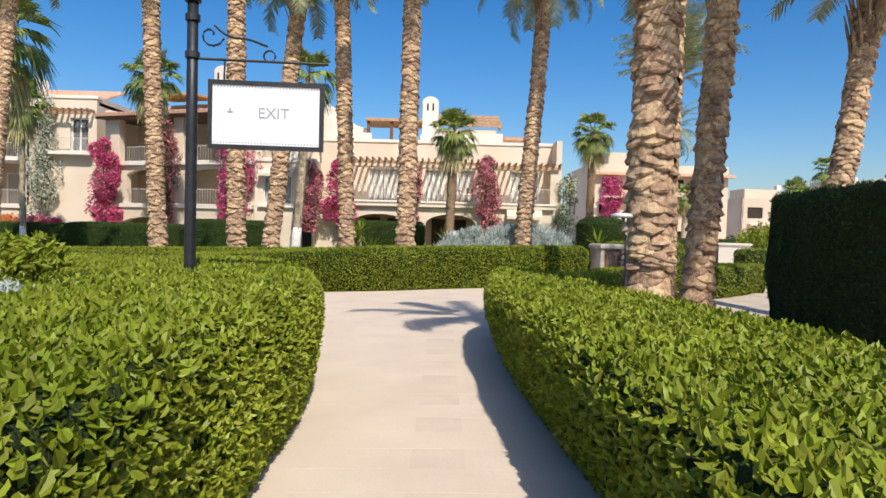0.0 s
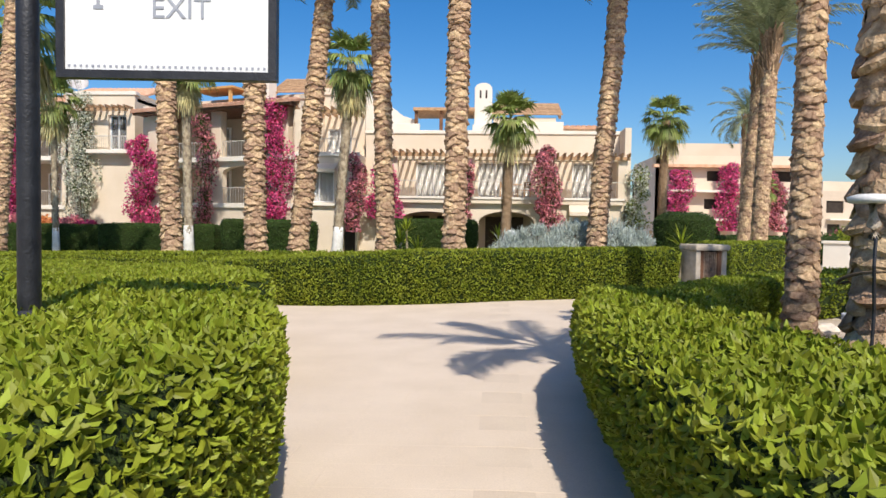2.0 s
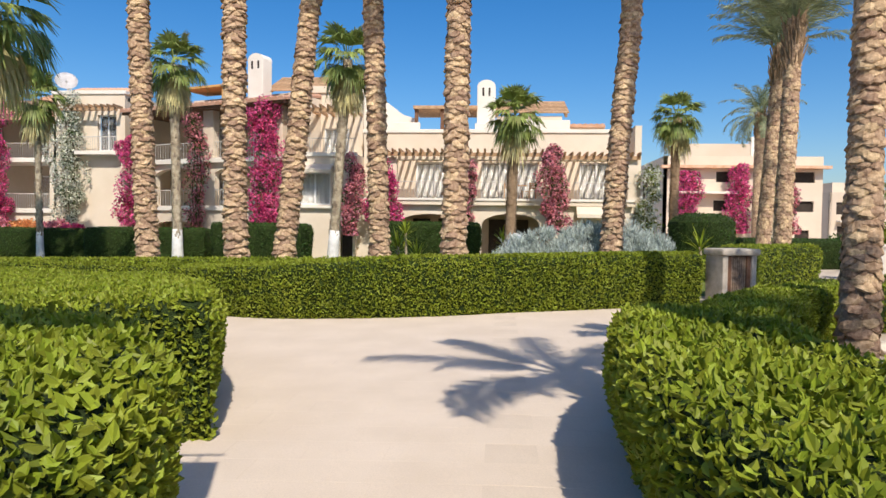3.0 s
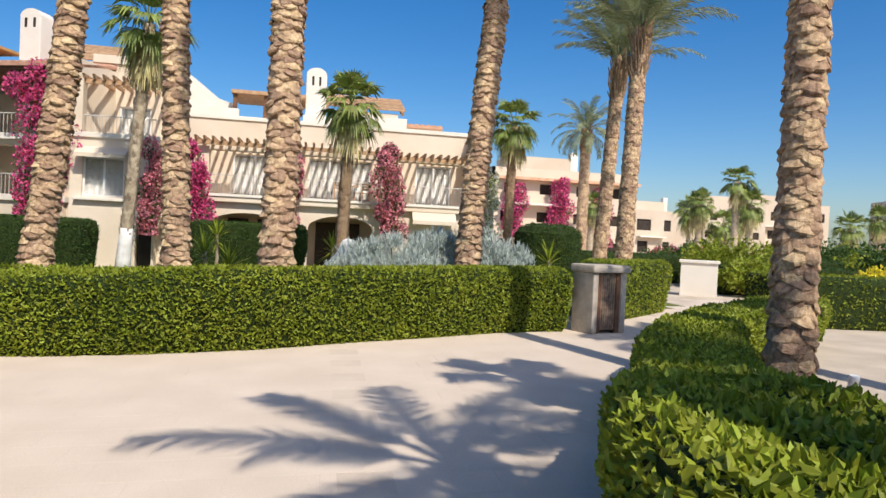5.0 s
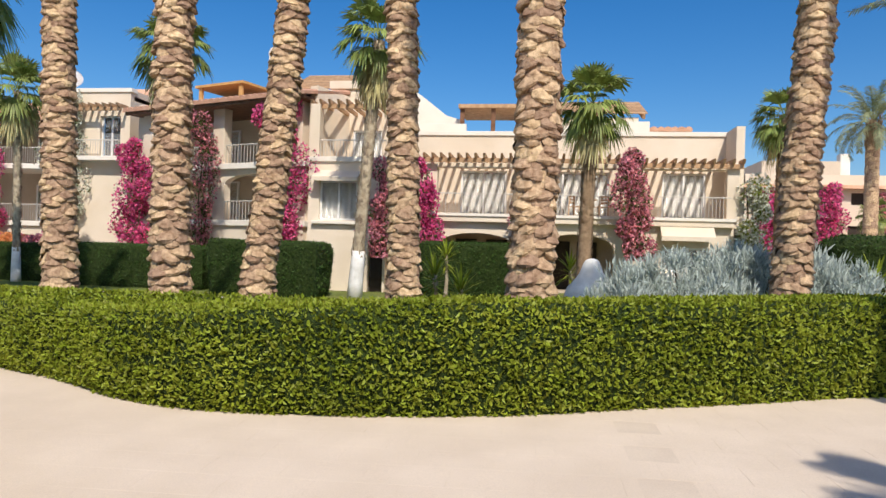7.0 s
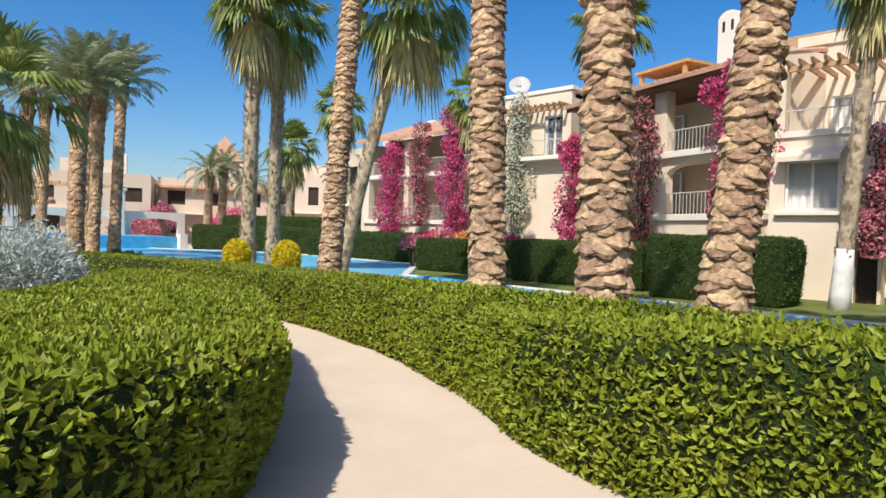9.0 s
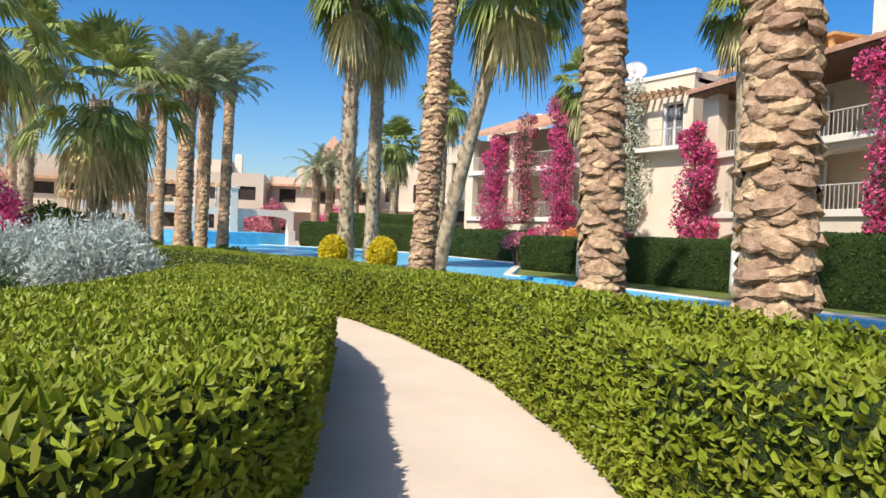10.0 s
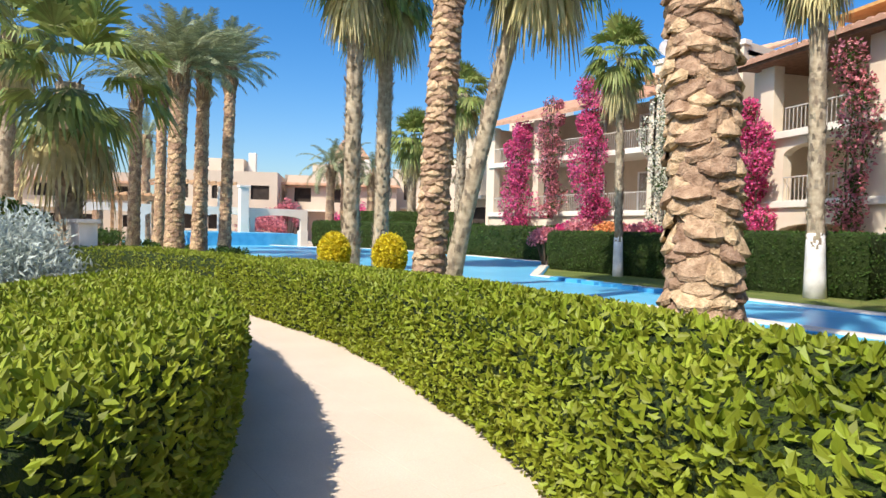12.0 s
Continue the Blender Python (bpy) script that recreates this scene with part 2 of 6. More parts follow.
def fast_mesh(name, V, Fc, material, parent=None, label="", smooth=False):
    me = bpy.data.meshes.new(name)
    V = np.ascontiguousarray(V, dtype=np.float32)
    Fc = np.ascontiguousarray(Fc, dtype=np.int32)
    k = Fc.shape[1]
    me.vertices.add(len(V))
    me.vertices.foreach_set("co", V.ravel())
    me.loops.add(Fc.size)
    me.loops.foreach_set("vertex_index", Fc.ravel())
    me.polygons.add(len(Fc))
    me.polygons.foreach_set("loop_start", np.arange(0, Fc.size, k, dtype=np.int32))
    me.update(calc_edges=True)
    me.shade_smooth() if smooth else me.shade_flat()
    me.materials.append(material)
    ob = new(name, me)
    if parent:
        attach(ob, parent)
    if label:
        ob["label"] = label
    return ob


def scatter(ob, density, rng, lift=0.0):
    """Random points and normals over a mesh object's surface (its own coordinates)."""
    me = ob.data
    me.calc_loop_triangles()
    co = np.empty(len(me.vertices) * 3)
    me.vertices.foreach_get("co", co)
    co = co.reshape(-1, 3)
    tr = np.empty(len(me.loop_triangles) * 3, dtype=np.int32)
    me.loop_triangles.foreach_get("vertices", tr)
    tr = tr.reshape(-1, 3)
    a, b, c = co[tr[:, 0]], co[tr[:, 1]], co[tr[:, 2]]
    cr = np.cross(b - a, c - a)
    ar = np.linalg.norm(cr, axis=1) / 2
    n = int(ar.sum() * density)
    pick = rng.choice(len(ar), n, p=ar / ar.sum())
    u, v = rng.random(n), rng.random(n)
    f = u + v > 1
    u[f], v[f] = 1 - u[f], 1 - v[f]
    p = a[pick] + (b - a)[pick] * u[:, None] + (c - a)[pick] * v[:, None]
    nn = cr[pick] / (2 * ar[pick][:, None] + 1e-12)
    return p + nn * lift, nn


# ---- ground ----
def sheet(name, xs, ys, dz, material, inside=None, label="", category=""):
    """A flat sheet of cells that follows the ground's level."""
    V, Fc, ids = [], [], {}

    def vid(i, j):
        if (i, j) not in ids:
            ids[(i, j)] = len(V)
            V.append((xs[i], ys[j], level(xs[i]) + dz))
        return ids[(i, j)]
    for i in range(len(xs) - 1):
        for j in range(len(ys) - 1):
            if inside is None or inside((xs[i] + xs[i + 1]) / 2, (ys[j] + ys[j + 1]) / 2):
                Fc.append((vid(i, j), vid(i + 1, j), vid(i + 1, j + 1), vid(i, j + 1)))
    ob = mesh_ob(name, V, Fc, material)
    return tagged(ob, label, category, kind="structure")


def in_poly(poly):
    P = np.array(poly, float)

    def test(x, y):
        c = False
        j = len(P) - 1
        for i in range(len(P)):
            if (P[i, 1] > y) != (P[j, 1] > y) and x < (P[j, 0] - P[i, 0]) * (y - P[i, 1]) / (P[j, 1] - P[i, 1]) + P[i, 0]:
                c = not c
            j = i
        return c
    return test


ground_x = [-3000, -600, -200, -100, -60, -40, -24, -8, 0, 10, 30, 60, 100, 200, 600, 3000]
ground_y = [-3000, -600, -200, -60, -10, 0, 10, 20, 30, 45, 70, 100, 200, 600, 3000]
sheet("ground", ground_x, ground_y, 0.0, M_SAND, None, "pale sandy ground with fine gravel", "ground")

PATH_AREA = [(-2.0, -7), (-2.0, 3), (-2.6, 8), (-3.4, 10.5), (-5.6, 13.2), (-8, 15.2), (-10.5, 16.4), (-13, 17.2), (-16, 17.1), (-21, 15),
             (-21.6, 18.3), (-18, 19.2), (-15, 19.6), (-11, 19.4), (-8.5, 18.7), (-6, 17.5), (-3.4, 16.9), (-1, 17.1), (1.3, 18.2), (4, 19.5),
             (5.6, 20.5), (8, 23), (12, 27), (14.5, 26), (8.5, 18.9), (5.5, 15.9), (3.3, 13.6), (2.3, 11.6), (1.4, 9.5), (1.3, 7), (1.7, 3), (2.0, -7)]
in_path = in_poly(PATH_AREA)
sheet("pavement", [x * 0.5 for x in range(-46, 32)], [y * 0.5 for y in range(-14, 56)], 0.004, M_JOINT, in_path,
      "pale sandstone garden path between clipped hedges", "path")

# paving slabs, joints recessed between them
V, Fc = [], []
rng = np.random.default_rng(3)
sx, sy, gap = 0.60, 0.40, 0.0016
for j in range(-17, 68):
    for i in range(-38, 26):
        x0, y0 = i * sx + (0.3 if j % 2 else 0.0), j * sy
        if not in_path(x0 + sx / 2, y0 + sy / 2):
            continue
        k = len(V)
        h = 0.0055
        for inset, dz in ((gap / 2, 0.004), (gap / 2, h - 0.0004), (gap / 2 + 0.0006, h)):
            for a, b in ((inset, inset), (sx - inset, inset), (sx - inset, sy - inset), (inset, sy - inset)):
                V.append((x0 + a, y0 + b, level(x0 + a) + dz))
        for r in (0, 4):
            for q in range(4):
                Fc.append((k + r + q, k + r + (q + 1) % 4, k + r + 4 + (q + 1) % 4, k + r + 4 + q))
        Fc.append((k + 8, k + 9, k + 10, k + 11))
slabs = fast_mesh("paving_slabs", np.array(V), np.array(Fc), M_PAVE)
tagged(slabs, "smooth beige sandstone slabs with fine joints", "paving", kind="stuff")

WATER = [(-3, 26.4), (-3, 29.2), (-9.5, 29.6), (-15, 29.9), (-21.9, 30.3), (-23.0, 31.4), (-29.0, 37.4), (-40, 38.2), (-46, 37.6), (-51.5, 33), (-60, 30), (-66, 26),
         (-60, 22.5), (-50, 23.5), (-42, 24.6), (-30, 25.6), (-20, 26.2), (-10, 26.4)]
lawn_x = [x * 0.75 for x in range(-60, 16)]
lawn_y = [17 + y * 0.75 for y in range(0, 29)]
in_water = in_poly(WATER)
sheet("lawn", lawn_x, lawn_y, 0.006, M_LAWN, lambda x, y: not in_path(x, y) and not in_water(x, y) and y > 0.9 + float(np.interp(x, [-24, -21, -18, -15, -12.8, -10.4, -7.7, -5.4, -3.4, -1, 1.35, 4.15], [17, 18.3, 19, 19.3, 19.3, 18.9, 18, 16.8, 16.4, 16.8, 17.8, 19])) and (x < 4 or y > 21.5) and x < 10,
      "short dry-green lawn between hedge and houses", "lawn")
bm = bmesh.new()
bm.faces.new([bm.verts.new((x, y, -0.185)) for x, y in WATER])
bmesh.ops.triangulate(bm, faces=bm.faces[:])
tagged(part("water", bm, M_WATER), "still turquoise swimming-pool water", "water", kind="structure")


def kerb(name, pts, w, z0, z1, material, closed=False, **tags):
    P = np.array(pts, float)
    N = normals2(P, closed)
    n = len(P)
    V, Fc = [], []
    for p, nn in zip(P, N):
        for s, z in ((-w / 2, z0), (-w / 2, z1 - 0.015), (-w / 2 + 0.015, z1), (w / 2 - 0.015, z1), (w / 2, z1 - 0.015), (w / 2, z0)):
            V.append((p[0] + nn[0] * s, p[1] + nn[1] * s, z))
    for i in range(n if closed else n - 1):
        a, b = i * 6, ((i + 1) % n) * 6
        for k in range(5):
            Fc.append((a + k, a + k + 1, b + k + 1, b + k))
    if not closed:
        Fc += [(0, 1, 2, 3, 4, 5)[::-1], tuple(range((n - 1) * 6, n * 6))]
    return tagged(mesh_ob(name, V, Fc, material), **tags)


kerb("pool_coping", WATER, 0.34, -0.26, -0.13, M_COPING, True, label="cream stone coping round the pool", category="coping", kind="structure")
kerb("pool_waterline", [(x * 0.999 + (-0.03), y * 0.999 + 0.03) for x, y in WATER], 0.46, -0.26, -0.165, M_POOLTILE, True, label="blue tiled waterline of the pool", category="pool edge", kind="structure")


# ---- hedges ----
def hedge_body(name, poly, top, parent, inset_top=0.14, seed=0, wob=0.05, material=None, foot=0.16):
    P = np.array(poly, float)
    area = np.sum(P[:, 0] * np.roll(P[:, 1], -1) - np.roll(P[:, 0], -1) * P[:, 1])
    if area < 0:
        P = P[::-1]
    N = normals2(P, True)
    n = len(P)
    V, Fc = [], []
    prof = [(0.0, foot), (0.07, foot * 0.75), (0.2, foot * 0.45), (0.45, foot * 0.15), (0.7, 0.0), (0.88, 0.01), (0.96, inset_top * 0.4), (1.0, inset_top)]
    for f, ins in prof:
        for p, nn in zip(P, N):
            g = level(p[0])
            h = top(p[0], p[1]) - g
            o = noise.noise((p[0] * 0.9 + seed, p[1] * 0.9, f * h * 1.3)) * wob + noise.noise((p[0] * 2.7, p[1] * 2.7 + seed, f * h * 3)) * wob * 0.6
            q = p + nn * (o - ins)
            z = g + f * h + (noise.noise((p[0] * 0.8, p[1] * 0.8, seed + 5.0)) * 0.035 if f > 0.8 else 0)
            V.append((q[0], q[1], z))
    for r in range(len(prof) - 1):
        for i in range(n):
            j = (i + 1) % n
            Fc.append((r * n + i, r * n + j, (r + 1) * n + j, (r + 1) * n + i))
    Fc.append(tuple(range((len(prof) - 1) * n, len(prof) * n)))
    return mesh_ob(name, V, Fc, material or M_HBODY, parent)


def hedge(label, poly, top, density, leaf=(0.075, 0.034), material=None, seed=0, spread=0.62, wob=0.05, inset_top=0.14, oval=False, name="hedge", up=0.1, flat=1.6, foot=0.16):
    if not callable(top):
        zt = top
        top = lambda x, y: zt
    P = np.array(poly, float)
    c = P.mean(0)
    t = thing(name, c[0], c[1], level(c[0]), label, "hedge")
    # solid body under the leaves, coloured as the shade in their gaps
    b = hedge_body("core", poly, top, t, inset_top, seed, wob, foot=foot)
    r = np.random.default_rng(seed + 11)
    p, n = scatter(b, density, r)
    keep = ~((p[:, 2] < level(-9) + 0.10) & (r.random(len(p)) < 0.5))
    away = (p[:, 1] < 0.3) | (p[:, 0] > 5.5) | (p[:, 0] < -17.5) if oval else np.zeros(len(p), bool)
    keep &= ~(away & (r.random(len(p)) < 0.7))
    p, n = p[keep], n[keep]
    p = p + n * r.uniform(-0.03, 0.045, len(p))[:, None]
    V, Fc = cards(p, n, leaf[0], leaf[1], r, spread, 0.22, up, oval=oval, flat=flat)
    lv = fast_mesh("foliage", V, Fc, material or M_LEAF, t)
    tagged(lv, kind="stuff")
    return t


def ring(front, back, step=0.22):
    return np.concatenate([spline(front, step), spline(back, step)])


def centre_top(x, y):
    return float(np.interp(x, [-14, -9, -6, -1.5, 3, 30], [0.62, 0.68, 0.76, 1.06, 1.12, 1.12]))


C_FRONT = [(-24, 17.0), (-21, 18.3), (-18, 19.0), (-15.4, 19.25), (-12.8, 19.25), (-10.4, 18.85), (-8.9, 18.5), (-7.7, 18.0), (-6.7, 17.55), (-5.4, 16.8), (-4.4, 16.45), (-3.4, 16.38),
           (-2, 16.5), (-1.0, 16.72), (0.14, 17.2), (1.35, 17.76), (2.3, 18.3), (3.3, 18.7), (4.15, 18.95)]
C_BACK = [(4.2, 19.9), (3.0, 19.6), (1.9, 18.95), (0.6, 18.25), (-0.8, 17.45), (-2.2, 17.25), (-3.6, 17.4), (-4.8, 17.85), (-6.6, 18.9), (-8.2, 19.6), (-10.2, 20.2),
          (-12.8, 20.6), (-15.5, 20.6), (-18.3, 20.3), (-21.6, 19.6), (-24.6, 18.3)]
hedge("long curving clipped green hedge beside the path", ring(C_FRONT, C_BACK), centre_top, 1600, (0.055, 0.029), seed=1, oval=True)
L1 = ring([(-1.05, -4), (-1.02, 1), (-1.05, 3.5), (-1.1, 5.6), (-1.32, 6.9), (-1.8, 7.7), (-2.5, 8.1), (-3.2, 8.15)], [(-3.6, 7.9), (-3.4, 7.0), (-3.0, 5.4), (-2.72, 3.5), (-2.65, 0), (-2.65, -4)])
hedge("broad clipped hedge with glossy bright green leaves", L1, 1.12, 1900, (0.057, 0.030), seed=2, oval=True)
R1 = ring([(2.7, -4), (2.6, 1), (2.5, 4.5), (2.15, 6), (1.75, 7.5), (1.9, 9.2), (2.35, 10.6), (3.0, 12.0), (3.9, 13.6), (5.0, 14.9), (6.2, 15.7), (7.8, 17.1), (9.2, 18.6)],
          [(8.5, 19.3), (7, 18), (5.4, 16.6), (4.0, 15.2), (2.95, 13.8), (2.1, 12.3), (1.4, 11.1), (0.74, 9.6), (0.60, 8), (0.64, 6), (0.80, 4), (0.90, 1), (1.0, -4)])
hedge("curving clipped hedge with glossy bright green leaves", R1, lambda x, y: float(np.interp(y, [3.0, 7.5, 9.8, 11.6], [0.97, 1.0, 1.02, 0.78])), 1700, (0.058, 0.031), seed=3, oval=True, inset_top=0.08, foot=0.3)
L2 = ring([(-2.3, 9.5), (-2.7, 10.6), (-3.5, 12), (-4.4, 13.2), (-5.2, 14.3), (-6.4, 15.4), (-7.7, 16.1), (-9.5, 17.05), (-11.4, 17.6), (-13, 17.9), (-14.4, 17.95)],
          [(-15.0, 17.5), (-14.7, 17.0), (-13.6, 16.3), (-12, 15.6), (-10.5, 14.4), (-8.8, 13.2), (-7.5, 12.2), (-6.6, 11), (-6.0, 9.6), (-4.2, 9.3)])
hedge("clipped hedge along the inner bend of the path", L2, lambda x, y: float(np.interp(x, [-14, -9, -6.5, -4, -2], [0.62, 0.68, 0.74, 0.92, 1.08])), 1500, (0.058, 0.030), seed=4, oval=True)
hedge("clipped green hedge behind the litter bin", ring([(5.5, 19.9), (6.1, 20.75), (7.2, 21.8), (8.3, 22.9), (8.5, 23.6)], [(8.0, 24.0), (7.0, 23.2), (5.4, 21.5), (4.9, 20.3)]), 1.25, 700, seed=5)
hedge("tall dark clipped hedge", ring([(4.3, -2), (4.5, 2), (4.75, 6), (5.1, 9.5), (5.35, 10.9)], [(6.9, 10.9), (6.7, 9), (6.4, 4), (6.2, -2)]), 2.28, 420, (0.06, 0.025), M_LEAF2, seed=6, wob=0.12, name="tall_hedge")
DH = "dark dense clipped hedge in front of the house"
for k, (x0, x1, y0, y1, zt) in enumerate([(-25.5, -19.4, 33.95, 35.2, 1.29), (-18.9, -13.2, 32.9, 34.5, 1.37), (-12.3, -8.3, 31.4, 33.4, 1.65), (-5.2, -1.0, 33.0, 34.8, 1.8)]):
    rr = 0.2
    poly = ring([(x0 + rr, y0), ((x0 + x1) / 2, y0 + 0.02), (x1 - rr, y0), (x1, y0 + rr), (x1, y1 - rr)], [(x1 - rr, y1), (x0 + rr, y1), (x0, y1 - rr), (x0, y0 + rr)])
    hedge(DH, poly, zt, 230, (0.09, 0.04), M_LEAF2, seed=20 + k, inset_top=0.12, wob=0.08)
ang = [i * 2 * math.pi / 28 for i in range(28)]
hedge("dark rounded clipped shrub on the lawn", np.array([(6.4 + 1.0 * math.cos(a), 26.8 + 0.9 * math.sin(a)) for a in ang]), 2.15, 300, (0.08, 0.035), M_LEAF2, seed=31, inset_top=0.5, name="clipped_shrub")
for k, (pts, zt) in enumerate([([(9.4, 21.0), (13, 20.6), (18, 21.5)], 1.15), ([(9.0, 33), (16, 36), (28, 38)], 1.3), ([(14, 30), (22, 31), (34, 33)], 1.1)]):
    S = spline(pts, 0.4)
    Nn = normals2(S)
    hedge("clipped green garden hedge beyond the path", np.concatenate([S + Nn * 0.6, (S - Nn * 0.6)[::-1]]), zt, 240, (0.09, 0.04), M_LEAF2 if k else M_LEAF, seed=40 + k)
for k, (x0, y0, x1, y1, zt) in enumerate([(-53, 36, -40, 43, 1.7), (-40.5, 38.7, -26.5, 38.1, 1.5), (-56, 40, -40, 48, 2.6)]):
    S = spline([(x0, y0), ((x0 + x1) / 2, (y0 + y1) / 2 + 0.5), (x1, y1)], 0.6)
    Nn = normals2(S)
    hedge("dark clipped hedge along the far pool bank", np.concatenate([S + Nn * 0.8, (S - Nn * 0.8)[::-1]]), zt, 90, (0.14, 0.07), M_LEAF2, seed=50 + k, wob=0.1)


# ---- palms ----
def date_trunk(parent, path, radii, rng, around=7, step=0.105, boot=1.0, z_from=0.0):
    bm = bmesh.new()
    tube(bm, path, [r * 0.97 for r in radii], 14)
    part("trunk", bm, M_TRUNK, parent, smooth=True)
    P = np.array(path, float)
    seg = np.linalg.norm(np.diff(P, axis=0), axis=1)
    s = np.concatenate([[0], np.cumsum(seg)])
    V, Fc = [], []
    k = 0
    d = 0.03
    while d < s[-1]:
        c = np.array([np.interp(d, s, P[:, a]) for a in range(3)])
        r = float(np.interp(d, s, radii))
        for i in range(around):
            a = (i + 0.5 * (k % 2) + rng.uniform(-0.14, 0.14)) * 2 * math.pi / around
            da = math.pi / around * rng.uniform(1.05, 1.4)
            h = step * rng.uniform(1.15, 1.9)
            out = 0.057 * boot * rng.uniform(0.3, 1.5)
            b = len(V)
            drop = rng.uniform(-0.03, 0.03)
            skew = rng.uniform(-0.03, 0.03)
            sag = rng.uniform(0.15, 0.5) * step
            for frac, zz, rr, bow in ((0.72, -0.10, -0.02, 1.0), (0.92, -0.06, 0.75, 1.0), (1.0, 0.12, 1.0, 0.9), (0.96, 0.5, 0.52, 0.3), (0.7, 1.05, -0.1, 0.0)):
                for q in range(5):
                    u = (q - 2) / 2
                    aa = a + u * da * frac
                    rad = r + out * rr * (1.0 - 0.5 * u * u) - (0.012 if rr < 0 else 0.0) + rng.uniform(-0.010, 0.010)
                    V.append((c[0] + math.cos(aa) * rad, c[1] + math.sin(aa) * rad, c[2] + zz * h + drop + u * skew - sag * bow * (1 - u * u) + rng.uniform(-0.012, 0.012)))
            for q in range(4):
                for w in range(4):
                    Fc.append((b + q * 5 + w, b + q * 5 + w + 1, b + q * 5 + w + 6, b + q * 5 + w + 5))
        k += 1
        d += step
    ob = fast_mesh("scaly_bark", np.array(V), np.array(Fc), M_BOOT, parent, "rough stepped leaf bases")
    tagged(ob, kind="stuff")


def frond_pinnate(V, Fc, origin, az, elev, length, rng, pairs=40, leaf=0.46, droop=1.0):
    """A feather frond: an arching rib with rows of narrow leaflets."""
    pts = []
    p = np.array(origin, float)
    n = 14
    e = elev
    for i in range(n + 1):
        pts.append(p.copy())
        p = p + np.array([math.cos(az) * math.cos(e), math.sin(az) * math.cos(e), math.sin(e)]) * length / n
        e -= droop * (0.04 + 0.12 * i / n)
    pts = np.array(pts)
    side = np.array([-math.sin(az), math.cos(az), 0])
    for i in range(n):                                    # rib
        w = 0.035 * (1 - i / n) + 0.008
        b = len(V)
        V.extend([pts[i] - side * w, pts[i] + side * w, pts[i + 1] + side * w, pts[i + 1] - side * w])
        Fc.append((b, b + 1, b + 2, b + 3))
    for i in range(pairs):
        f = 0.16 + 0.84 * i / pairs
        x = f * n
        a = int(min(n - 1, x))
        c = pts[a] + (pts[a + 1] - pts[a]) * (x - a)
        t = (pts[a + 1] - pts[a])
        t = t / np.linalg.norm(t)
        up = np.cross(side, t)
        ll = leaf * (0.55 + 0.45 * math.sin(math.pi * min(1, f * 0.9 + 0.1))) * rng.uniform(0.85, 1.1)
        for s in (-1, 1):
            d = side * s * 0.72 + t * 0.62 + up * rng.uniform(-0.05, 0.42)
            d = d / np.linalg.norm(d)
            w = t * 0.021
            b = len(V)
            V.extend([c - w, c + w, c + d * ll * 0.55 + w, c + d * ll * 0.55 - w])
            Fc.append((b, b + 1, b + 2, b + 3))
            tip = c + d * ll - np.array([0, 0, 0.06 * ll])
            b2 = len(V)
            V.extend([c + d * ll * 0.55 + w, c + d * ll * 0.55 - w, tip - w * 0.15, tip + w * 0.15])
            Fc.append((b2, b2 + 1, b2 + 2, b2 + 3))


def date_palm(x, y, height, r, lean=(0, 0), crown=True, seed=0, label="", fronds=24, length=2.4, boot=1.0, bend=0.0, z0=None, around=7, step=0.092, elevs=(1.35, -0.5), stiff=1.0):
    rng = np.random.default_rng(seed)
    g = level(x) if z0 is None else z0
    t = thing("date_palm", x, y, g, label or "tall date palm with stepped brown trunk", "palm tree", "date palms")
    n = 18
    path, radii = [], []
    for i in range(n + 1):
        f = i / n
        path.append((x + lean[0] * f + bend * math.sin(f * math.pi) + 0.02 * noise.noise((seed, f * 4, 0)), y + lean[1] * f, g - 0.05 + height * f))
        radii.append(r * (1.22 - 0.25 * min(1, f * 6)) * (1 - 0.12 * f))
    date_trunk(t, path, radii, rng, around, step, boot)
    if crown:
        V, Fc = [], []
        P, R = np.array(path), np.array(radii)
        for i in range(90):
            f = 1 - rng.uniform(0.0, 1.5) / height
            c = np.array([np.interp(f, np.linspace(0, 1, n + 1), P[:, q]) for q in range(3)])
            a = i * 2.39996 + rng.uniform(-0.3, 0.3)
            o, s = np.array([math.cos(a), math.sin(a), 0]), np.array([-math.sin(a), math.cos(a), 0]) * rng.uniform(0.03, 0.055)
            base, ln = c + o * r * 0.8, rng.uniform(0.35, 0.75)
            end = base + o * rng.uniform(0.08, 0.2) + np.array([0, 0, ln])
            b = len(V)
            V.extend([base - s, base + s, end + s * 0.6, end - s * 0.6, base + o * 0.05, end + o * 0.03])
            Fc += [(b, b + 4, b + 5, b + 3), (b + 4, b + 1, b + 2, b + 5)]
        tagged(fast_mesh("stem_fibre", np.array(V), np.array(Fc), M_TRUNK, t, "brown cut leaf stems under the crown"), kind="stuff")
        V, Fc = [], []
        top = np.array(path[-1])
        for i in range(fronds):
            az = i * 2.39996 + rng.uniform(-0.2, 0.2)
            f = i / fronds
            el = elevs[0] + (elevs[1] - elevs[0]) * f + rng.uniform(-0.12, 0.12)
            frond_pinnate(V, Fc, top + np.array([math.cos(az), math.sin(az), 0]) * 0.12 + np.array([0, 0, 0.25 * (1 - f)]), az, el, length * rng.uniform(0.85, 1.08), rng, droop=(0.9 + 0.5 * f) * stiff)
        fast_mesh("crown", np.array(V), np.array(Fc), M_DATE, t, "grey-green feather fronds")
    return t


